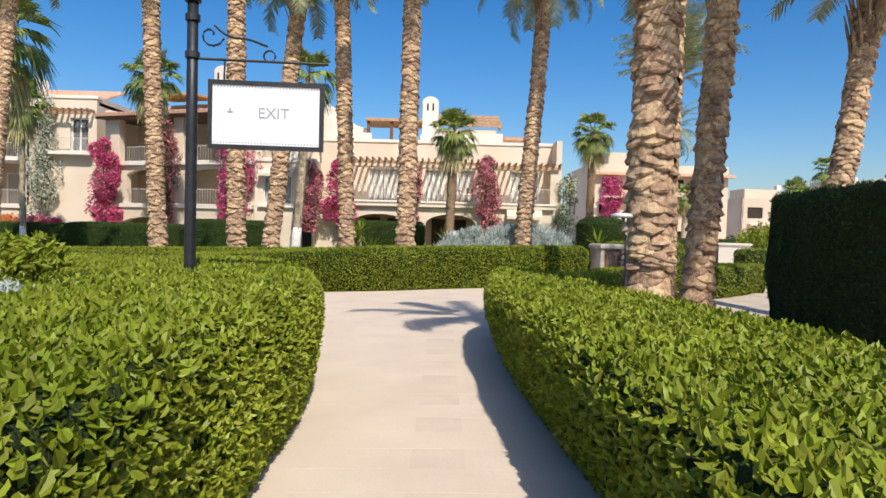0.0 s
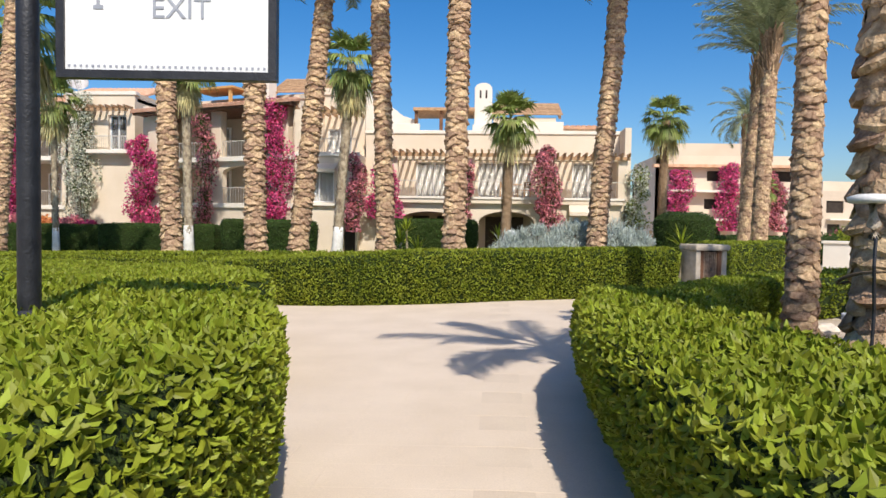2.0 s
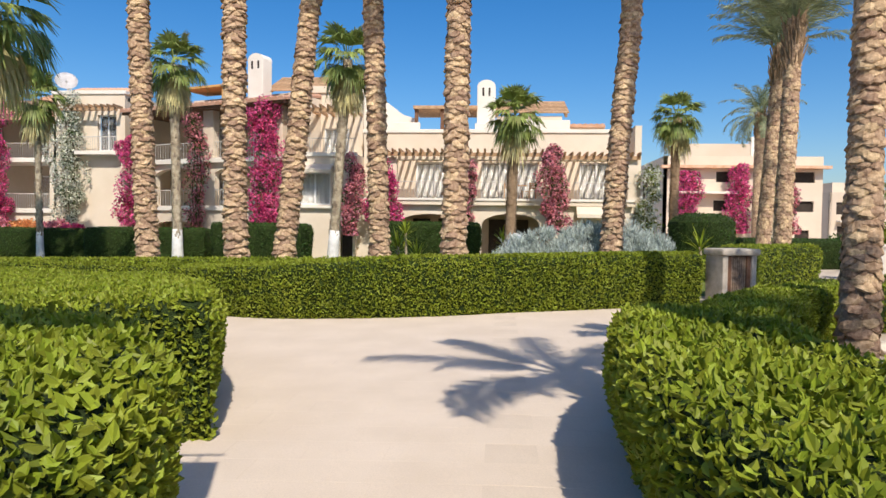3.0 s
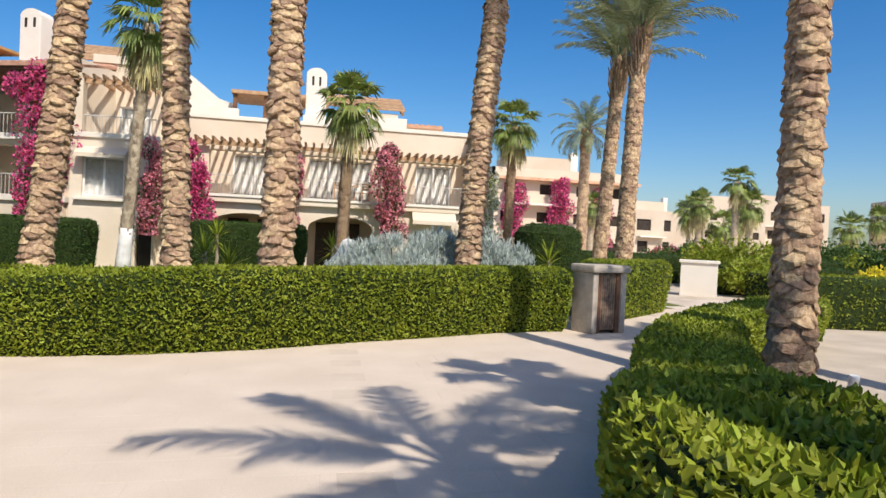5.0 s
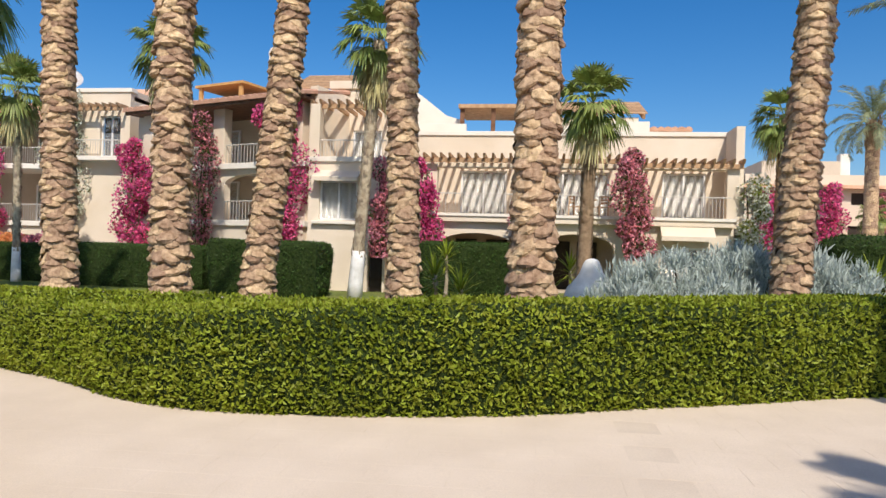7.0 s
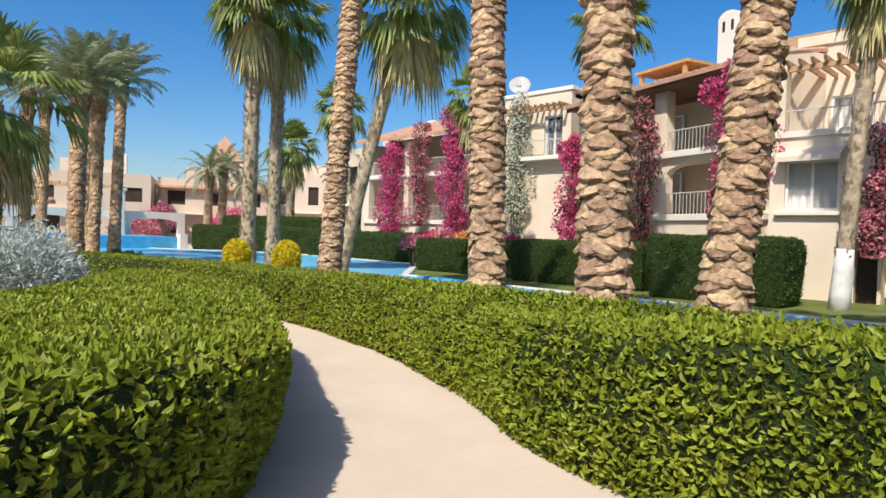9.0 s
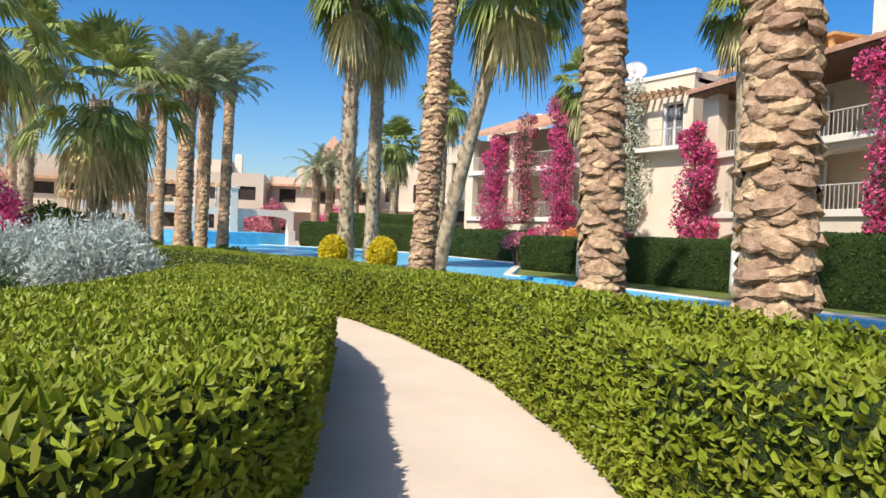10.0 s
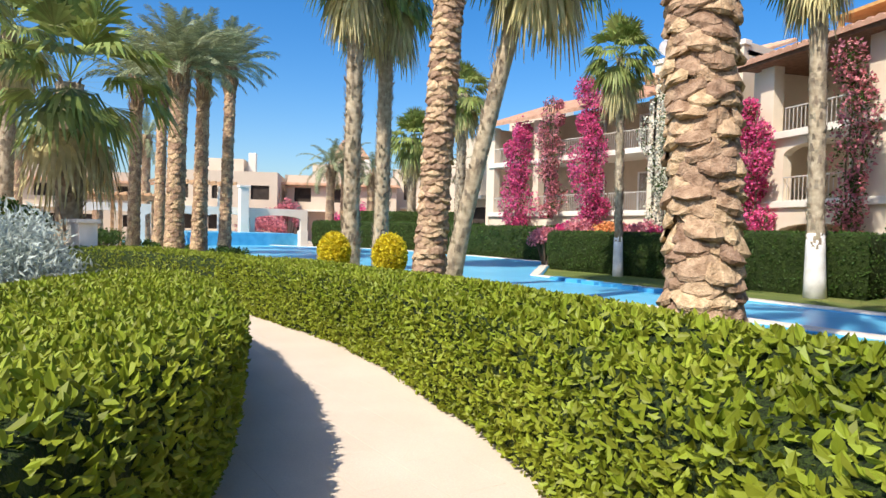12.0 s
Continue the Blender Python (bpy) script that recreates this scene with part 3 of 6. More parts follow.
def fan_leaf(V, Fc, base, az, el, stem, size, rng, segs=18, droopy=0.5, wide=2.3):
    d = np.array([math.cos(az) * math.cos(el), math.sin(az) * math.cos(el), math.sin(el)])
    side = np.array([-math.sin(az), math.cos(az), 0])
    up = np.cross(d, side) * -1
    hub = base + d * stem - np.array([0, 0, 0.06 * stem])
    b = len(V)
    w = side * 0.018
    V.extend([base - w, base + w, hub + w, hub - w])
    Fc.append((b, b + 1, b + 2, b + 3))
    d2 = d - np.array([0, 0, 0.35 * droopy])
    d2 = d2 / np.linalg.norm(d2)
    for i in range(segs):
        a = (i / (segs - 1) - 0.5) * wide
        u = d2 * math.cos(a) + side * math.sin(a)
        ln = size * (0.72 + 0.28 * math.cos(a)) * rng.uniform(0.9, 1.05)
        q = np.cross(u, up)
        wv = q * (0.058 * size + 0.004)
        fold = up * (0.03 if i % 2 else -0.03) * size
        mid = hub + u * ln * 0.6 + fold
        tip = hub + u * ln - np.array([0, 0, droopy * 0.5 * size * rng.uniform(0.4, 1.4)])
        b = len(V)
        V.extend([hub, hub, mid + wv, mid - wv])
        Fc.append((b, b + 1, b + 2, b + 3))
        b = len(V)
        V.extend([mid - wv, mid + wv, tip + wv * 0.12, tip - wv * 0.12])
        Fc.append((b, b + 1, b + 2, b + 3))


def fan_palm(x, y, height, r, lean=(0, 0), seed=0, size=0.75, stem=0.75, leaves=34, white=0.0, skirt=8, label="", z0=None, bark=None, shaggy=True, group="fan palms", elevs=(1.3, -0.75)):
    rng = np.random.default_rng(seed + 300)
    g = level(x) if z0 is None else z0
    t = thing("fan_palm", x, y, g, label or "fan palm with slender grey-brown trunk", "palm tree", group)
    n = 16
    path = [(x + lean[0] * (f / n) ** 1.1, y + lean[1] * (f / n) ** 1.1, g - 0.05 + height * f / n) for f in range(n + 1)]
    radii = [r * (1.35 - 0.35 * min(1, f / n * 5)) for f in range(n + 1)]
    bm = bmesh.new()
    tube(bm, path, radii, 14)
    part("trunk", bm, bark or M_BARK2, t, smooth=True)
    if white:
        m = max(2, int(n * white / height) + 1)
        bm = bmesh.new()
        tube(bm, path[:m + 1], [q + 0.012 for q in radii[:m + 1]], 14)
        part("painted_base", bm, M_WASH, t, "whitewashed lower trunk", smooth=True)
    if shaggy:                                            # old leaf stubs
        P = np.array(path)
        V, Fc = [], []
        count = int(height * (44 + 260 * max(0.0, r - 0.18)))
        for i in range(count):
            f = rng.uniform(white / height if white else 0.03, 1.0)
            c = np.array([np.interp(f, np.linspace(0, 1, n + 1), P[:, a]) for a in range(3)])
            rr = float(np.interp(f, np.linspace(0, 1, n + 1), radii))
            a = rng.uniform(0, 2 * math.pi)
            o = np.array([math.cos(a), math.sin(a), 0])
            s = np.array([-math.sin(a), math.cos(a), 0]) * rng.uniform(0.03, 0.06)
            up = np.array([0, 0, rng.uniform(0.08, 0.26)])
            b = len(V)
            base = c + o * rr * 0.97
            flare = o * rng.uniform(0.02, 0.07) * (1.8 if r > 0.24 else 1.0)
            V.extend([base - s, base + s, base + up + flare + s * 0.5, base + up + flare - s * 0.5])
            Fc.append((b, b + 1, b + 2, b + 3))
        tagged(fast_mesh("shaggy_bark", np.array(V), np.array(Fc), bark or M_BARK2, t), kind="stuff")
    top = np.array(path[-1])
    V, Fc = [], []
    for i in range(leaves):
        f = i / leaves
        az = i * 2.39996 + rng.uniform(-0.25, 0.25)
        el = elevs[0] + (elevs[1] - elevs[0]) * f + rng.uniform(-0.22, 0.22)
        fan_leaf(V, Fc, top + np.array([0, 0, 0.15 * (1 - f)]), az, el, stem * rng.uniform(0.65, 1.2), size * rng.uniform(0.85, 1.1), rng, droopy=0.3 + 0.8 * f)
    fast_mesh("crown", np.array(V), np.array(Fc), M_FAN, t, "green fan-shaped leaves")
    if skirt:
        V, Fc = [], []
        for i in range(skirt):
            az = i * 2.39996 + rng.uniform(-0.3, 0.3)
            fan_leaf(V, Fc, top - np.array([0, 0, 0.1 + 0.35 * i / skirt]), az, -0.85 - 0.4 * rng.random(), stem * 0.8, size * 0.95, rng, droopy=1.5)
        fast_mesh("dry_skirt", np.array(V), np.array(Fc), M_DRYFAN, t, "hanging dry straw-coloured leaves")
    return t


BIG = "tall date palm with chunky stepped brown trunk"
date_palm(2.21, 7.13, 5.5, 0.235, (0.05, 0.1), True, 1, BIG + " beside the hedge", 14, 2.25, elevs=(1.2, -0.2))
date_palm(4.60, 13.77, 14.5, 0.195, (0.15, 0.1), True, 2, BIG, 26, 2.6, 0.75)
date_palm(3.60, 9.40, 6.3, 0.19, (0.35, 0.1), True, 3, BIG, 8, 1.0, elevs=(1.2, 0.1))
# added out of view; position and crown chosen to shade the right-hand hedge
date_palm(5.35, 5.5, 7.2, 0.21, (0.1, 0.1), True, 15, "unseen date palm added to shade the curving hedge", 44, 2.7, elevs=(1.2, -0.5))
date_palm(7.1, 12.5, 6.5, 0.21, (0.85, 0.0), True, 4, "leaning date palm behind the tall hedge", 26, 2.0, elevs=(1.4, 0.1), stiff=0.7)
date_palm(-15.1, 21.85, 10.6, 0.235, (0.75, 0.2), True, 5, BIG, boot=0.8)
date_palm(-8.66, 20.15, 10.5, 0.235, (-0.45, 0.1), True, 6, BIG)
date_palm(-5.82, 18.6, 10.5, 0.22, (-0.15, 0.1), True, 7, BIG + " in the hedge", boot=1.2)
date_palm(-5.32, 20.0, 9.4, 0.23, (0.85, 0.3), True, 8, "leaning date palm with dark stepped trunk")
date_palm(-2.86, 19.95, 10.2, 0.215, (-0.4, 0.0), True, 9, BIG)
date_palm(-1.01, 17.62, 9.4, 0.225, (0.05, 0.0), True, 10, BIG)
date_palm(2.28, 19.75, 9.3, 0.215, (0.6, 0.0), True, 11, BIG + " on the lawn")
date_palm(9.89, 31.08, 8.6, 0.26, (0.5, 0.0), True, 12, "slender date palm with grey-green feather crown", 40, boot=0.6, length=2.9, elevs=(1.5, 0.45), around=10, step=0.13, stiff=0.6)
date_palm(9.01, 27.15, 8.4, 0.27, (0.25, 0.0), True, 13, "slender date palm with grey-green feather crown", 40, boot=0.6, length=2.9, elevs=(1.5, 0.45), around=10, step=0.13, stiff=0.6)
date_palm(16.24, 48.5, 9.0, 0.36, (0.0, 0.0), True, 14, "far date palm before the cream house", 36, boot=0.5, length=2.8, around=8, step=0.2)
fan_palm(-21.3, 33.55, 7.5, 0.13, (-0.15, 0), 1, 0.8, 0.7, white=1.1, label="fan palm with whitewashed trunk base on the lawn")
fan_palm(-7.3, 32.6, 8.9, 0.20, (0.6, 0), 2, 0.9, 0.85, white=1.35, label="shaggy fan palm with whitewashed trunk base", skirt=14)
fan_palm(0.22, 29.4, 5.75, 0.19, (0.15, 0), 3, 0.72, 0.62, bark=M_TRUNK, label="fan palm with dark brown trunk on the lawn", skirt=3)
fan_palm(-14.15, 32.5, 8.75, 0.19, (-0.2, 0), 4, 0.85, 0.8, white=1.2, label="shaggy fan palm with whitewashed trunk base", skirt=10)
fan_palm(8.57, 39.1, 7.3, 0.22, (0.1, 0), 5, 0.85, 0.75, bark=M_TRUNK, label="fan palm beside the cream house", skirt=6)
fan_palm(-25.8, 25.6, 10.6, 0.27, (0.2, 0), 6, 1.25, 1.2, label="tall fan palm with shaggy skirt by the pool", skirt=13, z0=-0.2)
fan_palm(-27.2, 27.5, 10.3, 0.26, (0.2, 0), 7, 1.25, 1.2, label="tall fan palm with shaggy skirt by the pool", skirt=13, z0=-0.2)
fan_palm(-19.65, 25.45, 9.0, 0.20, (1.85, 1.15), 8, 1.3, 1.3, label="leaning fan palm beside the pool", skirt=8, z0=-0.2)


# ---- houses ----
M_ORANGEWOOD = mat("golden_timber", (0.55, 0.30, 0.10), (0.68, 0.40, 0.15), 5, 0.7, 0.3, 50)
M_RAIL = mat("painted_rail", (0.50, 0.46, 0.40), (0.60, 0.56, 0.50), 5, 0.5, 0.05, 50)

def wall_open(name, parent, x0, x1, z0, z1, y, thick, openings, material, label="", m=None):
    """An upright wall facing -y with through openings (xa, xb, za, zb, rise); rise > 0 gives an arched head. m places it."""
    xs = sorted({x0, x1, *[o[0] for o in openings], *[o[1] for o in openings]})
    zs = sorted({z0, z1, *[o[2] for o in openings], *[o[3] for o in openings]})
    bm = bmesh.new()

    def opened(x, z):
        return any(o[0] < x < o[1] and o[2] < z < o[3] for o in openings)
    solid = {}
    for i in range(len(xs) - 1):
        for j in range(len(zs) - 1):
            solid[(i, j)] = not opened((xs[i] + xs[i + 1]) / 2, (zs[j] + zs[j + 1]) / 2)

    def q(*pts):
        bm.faces.new([bm.verts.new(p) for p in pts])
    for (i, j), s in solid.items():
        if not s:
            continue
        a, b, c, d = xs[i], xs[i + 1], zs[j], zs[j + 1]
        q((a, y, c), (b, y, c), (b, y, d), (a, y, d))
        q((b, y + thick, c), (a, y + thick, c), (a, y + thick, d), (b, y + thick, d))
        if not solid.get((i - 1, j)):
            q((a, y + thick, c), (a, y, c), (a, y, d), (a, y + thick, d))
        if not solid.get((i + 1, j)):
            q((b, y, c), (b, y + thick, c), (b, y + thick, d), (b, y, d))
        if not solid.get((i, j - 1)):
            q((a, y + thick, c), (b, y + thick, c), (b, y, c), (a, y, c))
        if not solid.get((i, j + 1)):
            q((a, y, d), (b, y, d), (b, y + thick, d), (a, y + thick, d))
    for xa, xb, za, zb, rise in openings:
        if not rise:
            continue
        n = 14
        cx, w = (xa + xb) / 2, (xb - xa) / 2
        arc = [(cx - w * math.cos(math.pi * k / n), zb - rise + rise * math.sin(math.pi * k / n)) for k in range(n + 1)]
        for (xp, zp), (xq, zq) in zip(arc, arc[1:]):
            q((xp, y, zp), (xq, y, zq), (xq, y, zb), (xp, y, zb))
            q((xp, y + thick, zp), (xp, y + thick, zb), (xq, y + thick, zb), (xq, y + thick, zq))
            q((xp, y, zp), (xp, y + thick, zp), (xq, y + thick, zq), (xq, y, zq))
    bmesh.ops.remove_doubles(bm, verts=bm.verts[:], dist=0.0005)
    if m:
        bmesh.ops.transform(bm, verts=bm.verts[:], matrix=m)
    return part(name, bm, material, parent, label)


def glazing(parent, x0, x1, z0, z1, y, panes=2, curtain=True, label="", dark=False):
    """A framed window or sliding door with panes and a curtain behind; dark: a sheet coloured as the dim room instead.
    """
    fr = 0.07
    w = (x1 - x0) / panes
    lights = [(x0 + k * w + (fr if k == 0 else fr / 2), x0 + (k + 1) * w - (fr if k == panes - 1 else fr / 2), z0 + fr, z1 - fr, 0) for k in range(panes)]
    win = wall_open("window", parent, x0, x1, z0, z1, y - 0.04, 0.08, lights, M_FRAME, label or "white-framed sliding glass door")
    for k in range(panes):
        bm = bmesh.new()
        add_box(bm, x0 + k * w + fr / 2, x0 + (k + 1) * w - fr / 2, y - 0.006, y + 0.006, z0 + fr, z1 - fr)
        p = part("pane", bm, M_GLASS, win)
        p.visible_shadow = False
    if curtain:
        bm = bmesh.new()
        n = int((x1 - x0) / 0.06)
        cov = 1.0
        vs = [[bm.verts.new((x0 + (x1 - x0) * cov * k / n, y + 0.18 + 0.035 * math.sin(k * 1.55), z)) for z in (z0 + 0.02, z1 - 0.03)] for k in range(n + 1)]
        for a, b in zip(vs, vs[1:]):
            bm.faces.new((a[0], b[0], b[1], a[1]))
        part("curtain", bm, M_DARK if dark else M_CURTAIN, win, "pale folded curtain" if not dark else "dark folded sheet painted as the dim room behind the glass", smooth=True)
    return win


def railing(parent, x0, x1, y, z0, z1, material=None, gap=0.13):
    """A top rail with thin balusters under it."""
    material = material or M_RAIL
    rail = box("railing", x0, x1, y - 0.022, y + 0.022, z1 - 0.045, z1, material, parent, "thin painted metal railing", bevel=0.01)
    bm = bmesh.new()
    add_box(bm, -0.008, 0.008, -0.008, 0.008, 0, z1 - 0.045 - z0)
    me = bpy.data.meshes.new("baluster")
    bm.to_mesh(me)
    bm.free()
    me.materials.append(material)
    n = max(2, int((x1 - x0) / gap))
    for k in range(n + 1):
        o = new("baluster", me)
        attach(o, rail)
        o.matrix_basis = Matrix.Translation((x0 + 0.01 + (x1 - x0 - 0.02) * k / n, y, z0))
    return rail


def pergola(parent, x0, x1, y0, y1, z, gap=0.42, beam=0.16, material=None, posts=()):
    """Front and back beams with rafters that stick out over the front."""
    mt = material or M_WOOD
    box("beam", x0, x1, y0 + 0.25, y0 + 0.25 + beam * 0.8, z - beam, z, mt, parent)
    n = int((x1 - x0) / gap)
    first = None
    for k in range(n + 1):
        x = x0 + 0.05 + (x1 - x0 - 0.1) * k / n
        bm = bmesh.new()
        vs = add_box(bm, -0.045, 0.045, 0, y1 - y0, 0, beam)
        for v in vs:
            if v.co.y < 0.01 and v.co.z < 0.01:
                v.co.y += 0.12
        if first is None:
            first = part("rafter", bm, mt)
            me = first.data
            first.location = (x, y0, z)
            first.matrix_basis = Matrix.Translation((x, y0, z))
            first.parent = parent
            first.matrix_parent_inverse = parent.matrix_basis.inverted()
        else:
            bm.free()
            o = new("rafter", me)
            o.matrix_basis = Matrix.Translation((x, y0, z))
            o.parent = parent
            o.matrix_parent_inverse = parent.matrix_basis.inverted()
    for px in posts:
        box("post", px - 0.08, px + 0.08, y0 + 0.2, y0 + 0.36, z - 2.3, z - beam, mt, parent)


def chimney(parent, x, y, z0, z1, w=0.85):
    """A white chimney with a rounded cap and slotted vents."""
    bm = bmesh.new()
    add_box(bm, x - w / 2, x + w / 2, y - w / 2, y + w / 2, z0, z1 - 0.35, bevel=0.05)
    n = 10
    r = w / 2
    pr = [(x - r * math.cos(math.pi * k / n), z1 - 0.36 + 0.36 * math.sin(math.pi * k / n)) for k in range(n + 1)]
    f = [bm.verts.new((a, y - r, b)) for a, b in pr]
    g = [bm.verts.new((a, y + r, b)) for a, b in pr]
    bm.faces.new(f)
    bm.faces.new(g[::-1])
    for k in range(n):
        bm.faces.new((f[k], g[k], g[k + 1], f[k + 1]))
    bm.faces.new((f[0], f[-1], g[-1], g[0]))
    c = part("chimney", bm, M_WHITEW, parent, "white rendered chimney with rounded cap")
    # no hole is cut: dark blocks paint the shade inside the slots
    for dx in (-0.16, 0.16):
        bm = bmesh.new()
        add_box(bm, x + dx - 0.06, x + dx + 0.06, y - w / 2 - 0.012, y - w / 2 + 0.05, z1 - 0.85, z1 - 0.4, bevel=0.04)
        part("vent", bm, M_DARK, c, "chimney vent slot with its inner shade painted dark")
    return c


def tiled_roof(parent, x0, x1, y0, y1, z0, z1, material=None, name="roof", label="terracotta tiled roof"):
    """A pitched slope that rises to the back, with rows of half-round tiles."""
    bm = bmesh.new()
    rows = max(2, int((x1 - x0) / 0.26))
    w = (x1 - x0) / rows
    pr = [(x0 + w * (k + q), h) for k in range(rows) for q, h in ((0.0, 0.0), (0.2, 0.06), (0.5, 0.09), (0.8, 0.06))] + [(x1, 0.0)]
    a = [bm.verts.new((px, y0, z0 + h)) for px, h in pr]
    b = [bm.verts.new((px, y1, z1 + h)) for px, h in pr]
    for q in range(len(pr) - 1):
        bm.faces.new((a[q], a[q + 1], b[q + 1], b[q]))
    base = [bm.verts.new(p) for p in ((x0, y0, z0 - 0.12), (x1, y0, z0 - 0.12), (x1, y1, z1 - 0.12), (x0, y1, z1 - 0.12))]
    bm.faces.new(base[::-1])
    bm.faces.new((base[0], base[1], *a[::-1]))
    bm.faces.new((base[1], base[2], b[-1], a[-1]))
    bm.faces.new((base[3], base[0], a[0], b[0]))
    return part(name, bm, material or M_TILE, parent, label)


def slatted_roof(parent, x0, x1, y0, y1, z0, z1, count=11, label="brown slatted timber terrace roof"):
    """A sloping frame of timber slats with gaps, on two side rafters."""
    a = math.atan2(z1 - z0, y1 - y0)
    ln = math.hypot(y1 - y0, z1 - z0)
    m = Matrix.Translation((0, y0, z0)) @ Matrix.Rotation(a, 4, "X")
    frame_part = box("roof", x0 - 0.08, x0 + 0.04, 0, ln, -0.2, 0, M_WOOD, parent, label, m=m)
    for x in (x1, (x0 + x1) / 2):
        box("rafter", x - 0.06, x + 0.06, 0, ln, -0.2, 0, M_WOOD, frame_part, m=m)
    for k in range(count):
        y = ln * (k + 0.5) / count
        box("slat", x0 - 0.15, x1 + 0.15, y - ln * 0.31 / count, y + ln * 0.31 / count, 0.004, 0.06, M_WOOD, frame_part, m=m)
    return frame_part


def awning(parent, x0, x1, y, z, drop=0.7, out=0.8):
    bm = bmesh.new()
    slope = Matrix.Translation((0, y, z)) @ Matrix.Rotation(math.atan2(drop, out), 4, "X")
    add_box(bm, x0, x1, -math.hypot(out, drop), 0.0, -0.03, 0.0, slope)
    add_box(bm, x0, x1, y - out - 0.012, y - out + 0.012, z - drop - 0.16, z - drop - 0.005)
    return part("awning", bm, M_WALL, parent, "cream canvas awning over the window")


def climber(x, y, z0, z1, w, d, material, seed, label, n=2600, leaf=0.12, green=0.25, category="climbing plant", name="bougainvillea", taper=0.5, lean=0.0, gmat=None):
    """A climbing column: woody stem, green leaves and clumps of coloured bracts in ragged masses."""
    rng = np.random.default_rng(seed + 900)
    t = thing(name, x, y, z0, label, category, "climbing plants")
    bm = bmesh.new()
    for k in range(3):
        o = (k - 1) * w * 0.15
        tube(bm, [(x + o + 0.05 * math.sin(q * 1.3 + k), y + 0.05 * math.cos(q + k), z0 + (z1 - z0) * 0.95 * q / 8) for q in range(9)], 0.03, 6)
    part("stem", bm, M_TWIG, t)
    k = max(7, int((z1 - z0) * 2.6))
    n = int(n * 1.5)
    cz = np.linspace(z0 + 0.25, z1 - 0.1, k) + rng.uniform(-0.2, 0.2, k)
    cx = x + rng.normal(0, w * 0.20, k) + lean * (cz - z0)
    cy = y + rng.normal(0, d * 0.22, k)
    cr = rng.uniform(0.26, 0.60, k) * w * (0.75 + 0.25 * np.sin((cz - z0) / (z1 - z0) * math.pi))
    pick = rng.integers(0, k, n)
    dirs = rng.normal(size=(n, 3))
    dirs /= np.linalg.norm(dirs, axis=1, keepdims=True)
    rad = cr[pick] * rng.uniform(0.6, 1.1, n)
    p = np.stack([cx[pick], cy[pick], cz[pick]], 1) + dirs * rad[:, None] * np.array([1, 0.75, 1.15])
    p[:, 2] = np.maximum(p[:, 2], z0 + 0.02)
    g = rng.random(n) < green
    V, Fc = cards(p[~g], dirs[~g], leaf, leaf * 0.75, rng, 0.6, 0.3)
    tagged(fast_mesh("blossom", V, Fc, material, t), kind="stuff")
    V, Fc = cards(p[g] - dirs[g] * 0.06, dirs[g], leaf, leaf * 0.5, rng, 0.6, 0.2)
    tagged(fast_mesh("foliage", V, Fc, gmat or M_LEAF2, t), kind="stuff")
    return t


# house with arched ground floor and wooden pergola balcony
hA = thing("house", 0, 37, 0, "cream two-storey house with pergola balconies and arched ground floor", "house", "resort houses")
FA, BA = 36.0, 37.6
GA = 2.95
wall_open("wall", hA, -7.0, 6.35, 0, GA - 0.28, FA + 0.15, 0.35, [(-5.0, -2.0, 0, 2.25, 0.5), (-1.0, 1.75, 0, 2.3, 0.55), (3.5, 5.2, 0.75, 1.9, 0)], M_WALL, "cream rendered arcade wall")
wall_open("wall", hA, -7.0, 6.35, GA, 6.45, BA, 0.3, [(-4.35, -2.45, GA, 4.85, 0), (-1.1, 1.65, GA, 4.85, 0), (3.7, 5.35, GA, 4.85, 0)], M_WALL, "cream rendered upper wall")
box("balcony_slab", -7.1, 6.0, FA - 0.1, BA + 0.2, GA - 0.28, GA, M_WALL, hA, bevel=0.02)
box("balcony_lip", -7.15, 6.05, FA - 0.16, FA - 0.1, GA - 0.06, GA + 0.05, M_WHITEW, hA)
wall_open("wall", hA, 36.15, 50, 0, 6.45, -6.35, 0.3, [], M_WALL, "cream rendered side wall", m=Matrix.Rotation(radians(90), 4, "Z") @ Matrix.Diagonal((1, 1, 1, 1)))
box("wall", -7.0, -6.7, 37.9, 50, 0, 6.6, M_WALL, hA)
box("wall", -7.0, 6.35, 49.7, 50, 0, 6.6, M_WALL, hA)
box("roof", -6.9, 6.2, 37.9, 49.7, 6.0, 6.2, M_WALL, hA)
# inner surfaces take the darkened render, with the arcade's shade in its colour
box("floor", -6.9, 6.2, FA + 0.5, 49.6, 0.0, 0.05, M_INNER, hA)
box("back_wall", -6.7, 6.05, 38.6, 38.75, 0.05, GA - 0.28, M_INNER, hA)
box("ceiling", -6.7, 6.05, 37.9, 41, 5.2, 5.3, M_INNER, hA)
# dark sheet standing in for the unlit rooms behind the upper windows
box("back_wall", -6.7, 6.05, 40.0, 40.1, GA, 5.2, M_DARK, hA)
box("cornice", -7.05, 6.42, BA - 0.07, BA, 6.3, 6.48, M_WHITEW, hA, bevel=0.02)
for xa, xb in ((-4.35, -2.45), (-1.1, 1.65), (3.7, 5.35)):
    glazing(hA, xa, xb, GA, 4.85, BA + 0.12, 2 if xb - xa < 2.2 else 3)
for xa, xb in ((-5.0, -1.8), (-1.2, 2.0), (3.3, 5.9)):
    railing(hA, xa, xb, FA + 0.02, GA, GA + 0.85)
for x in (-5.3, -1.5, 2.4, 5.95):
    box("pillar", x - 0.22, x + 0.22, FA, FA + 0.4, GA, 5.05, M_WALL, hA, bevel=0.02)
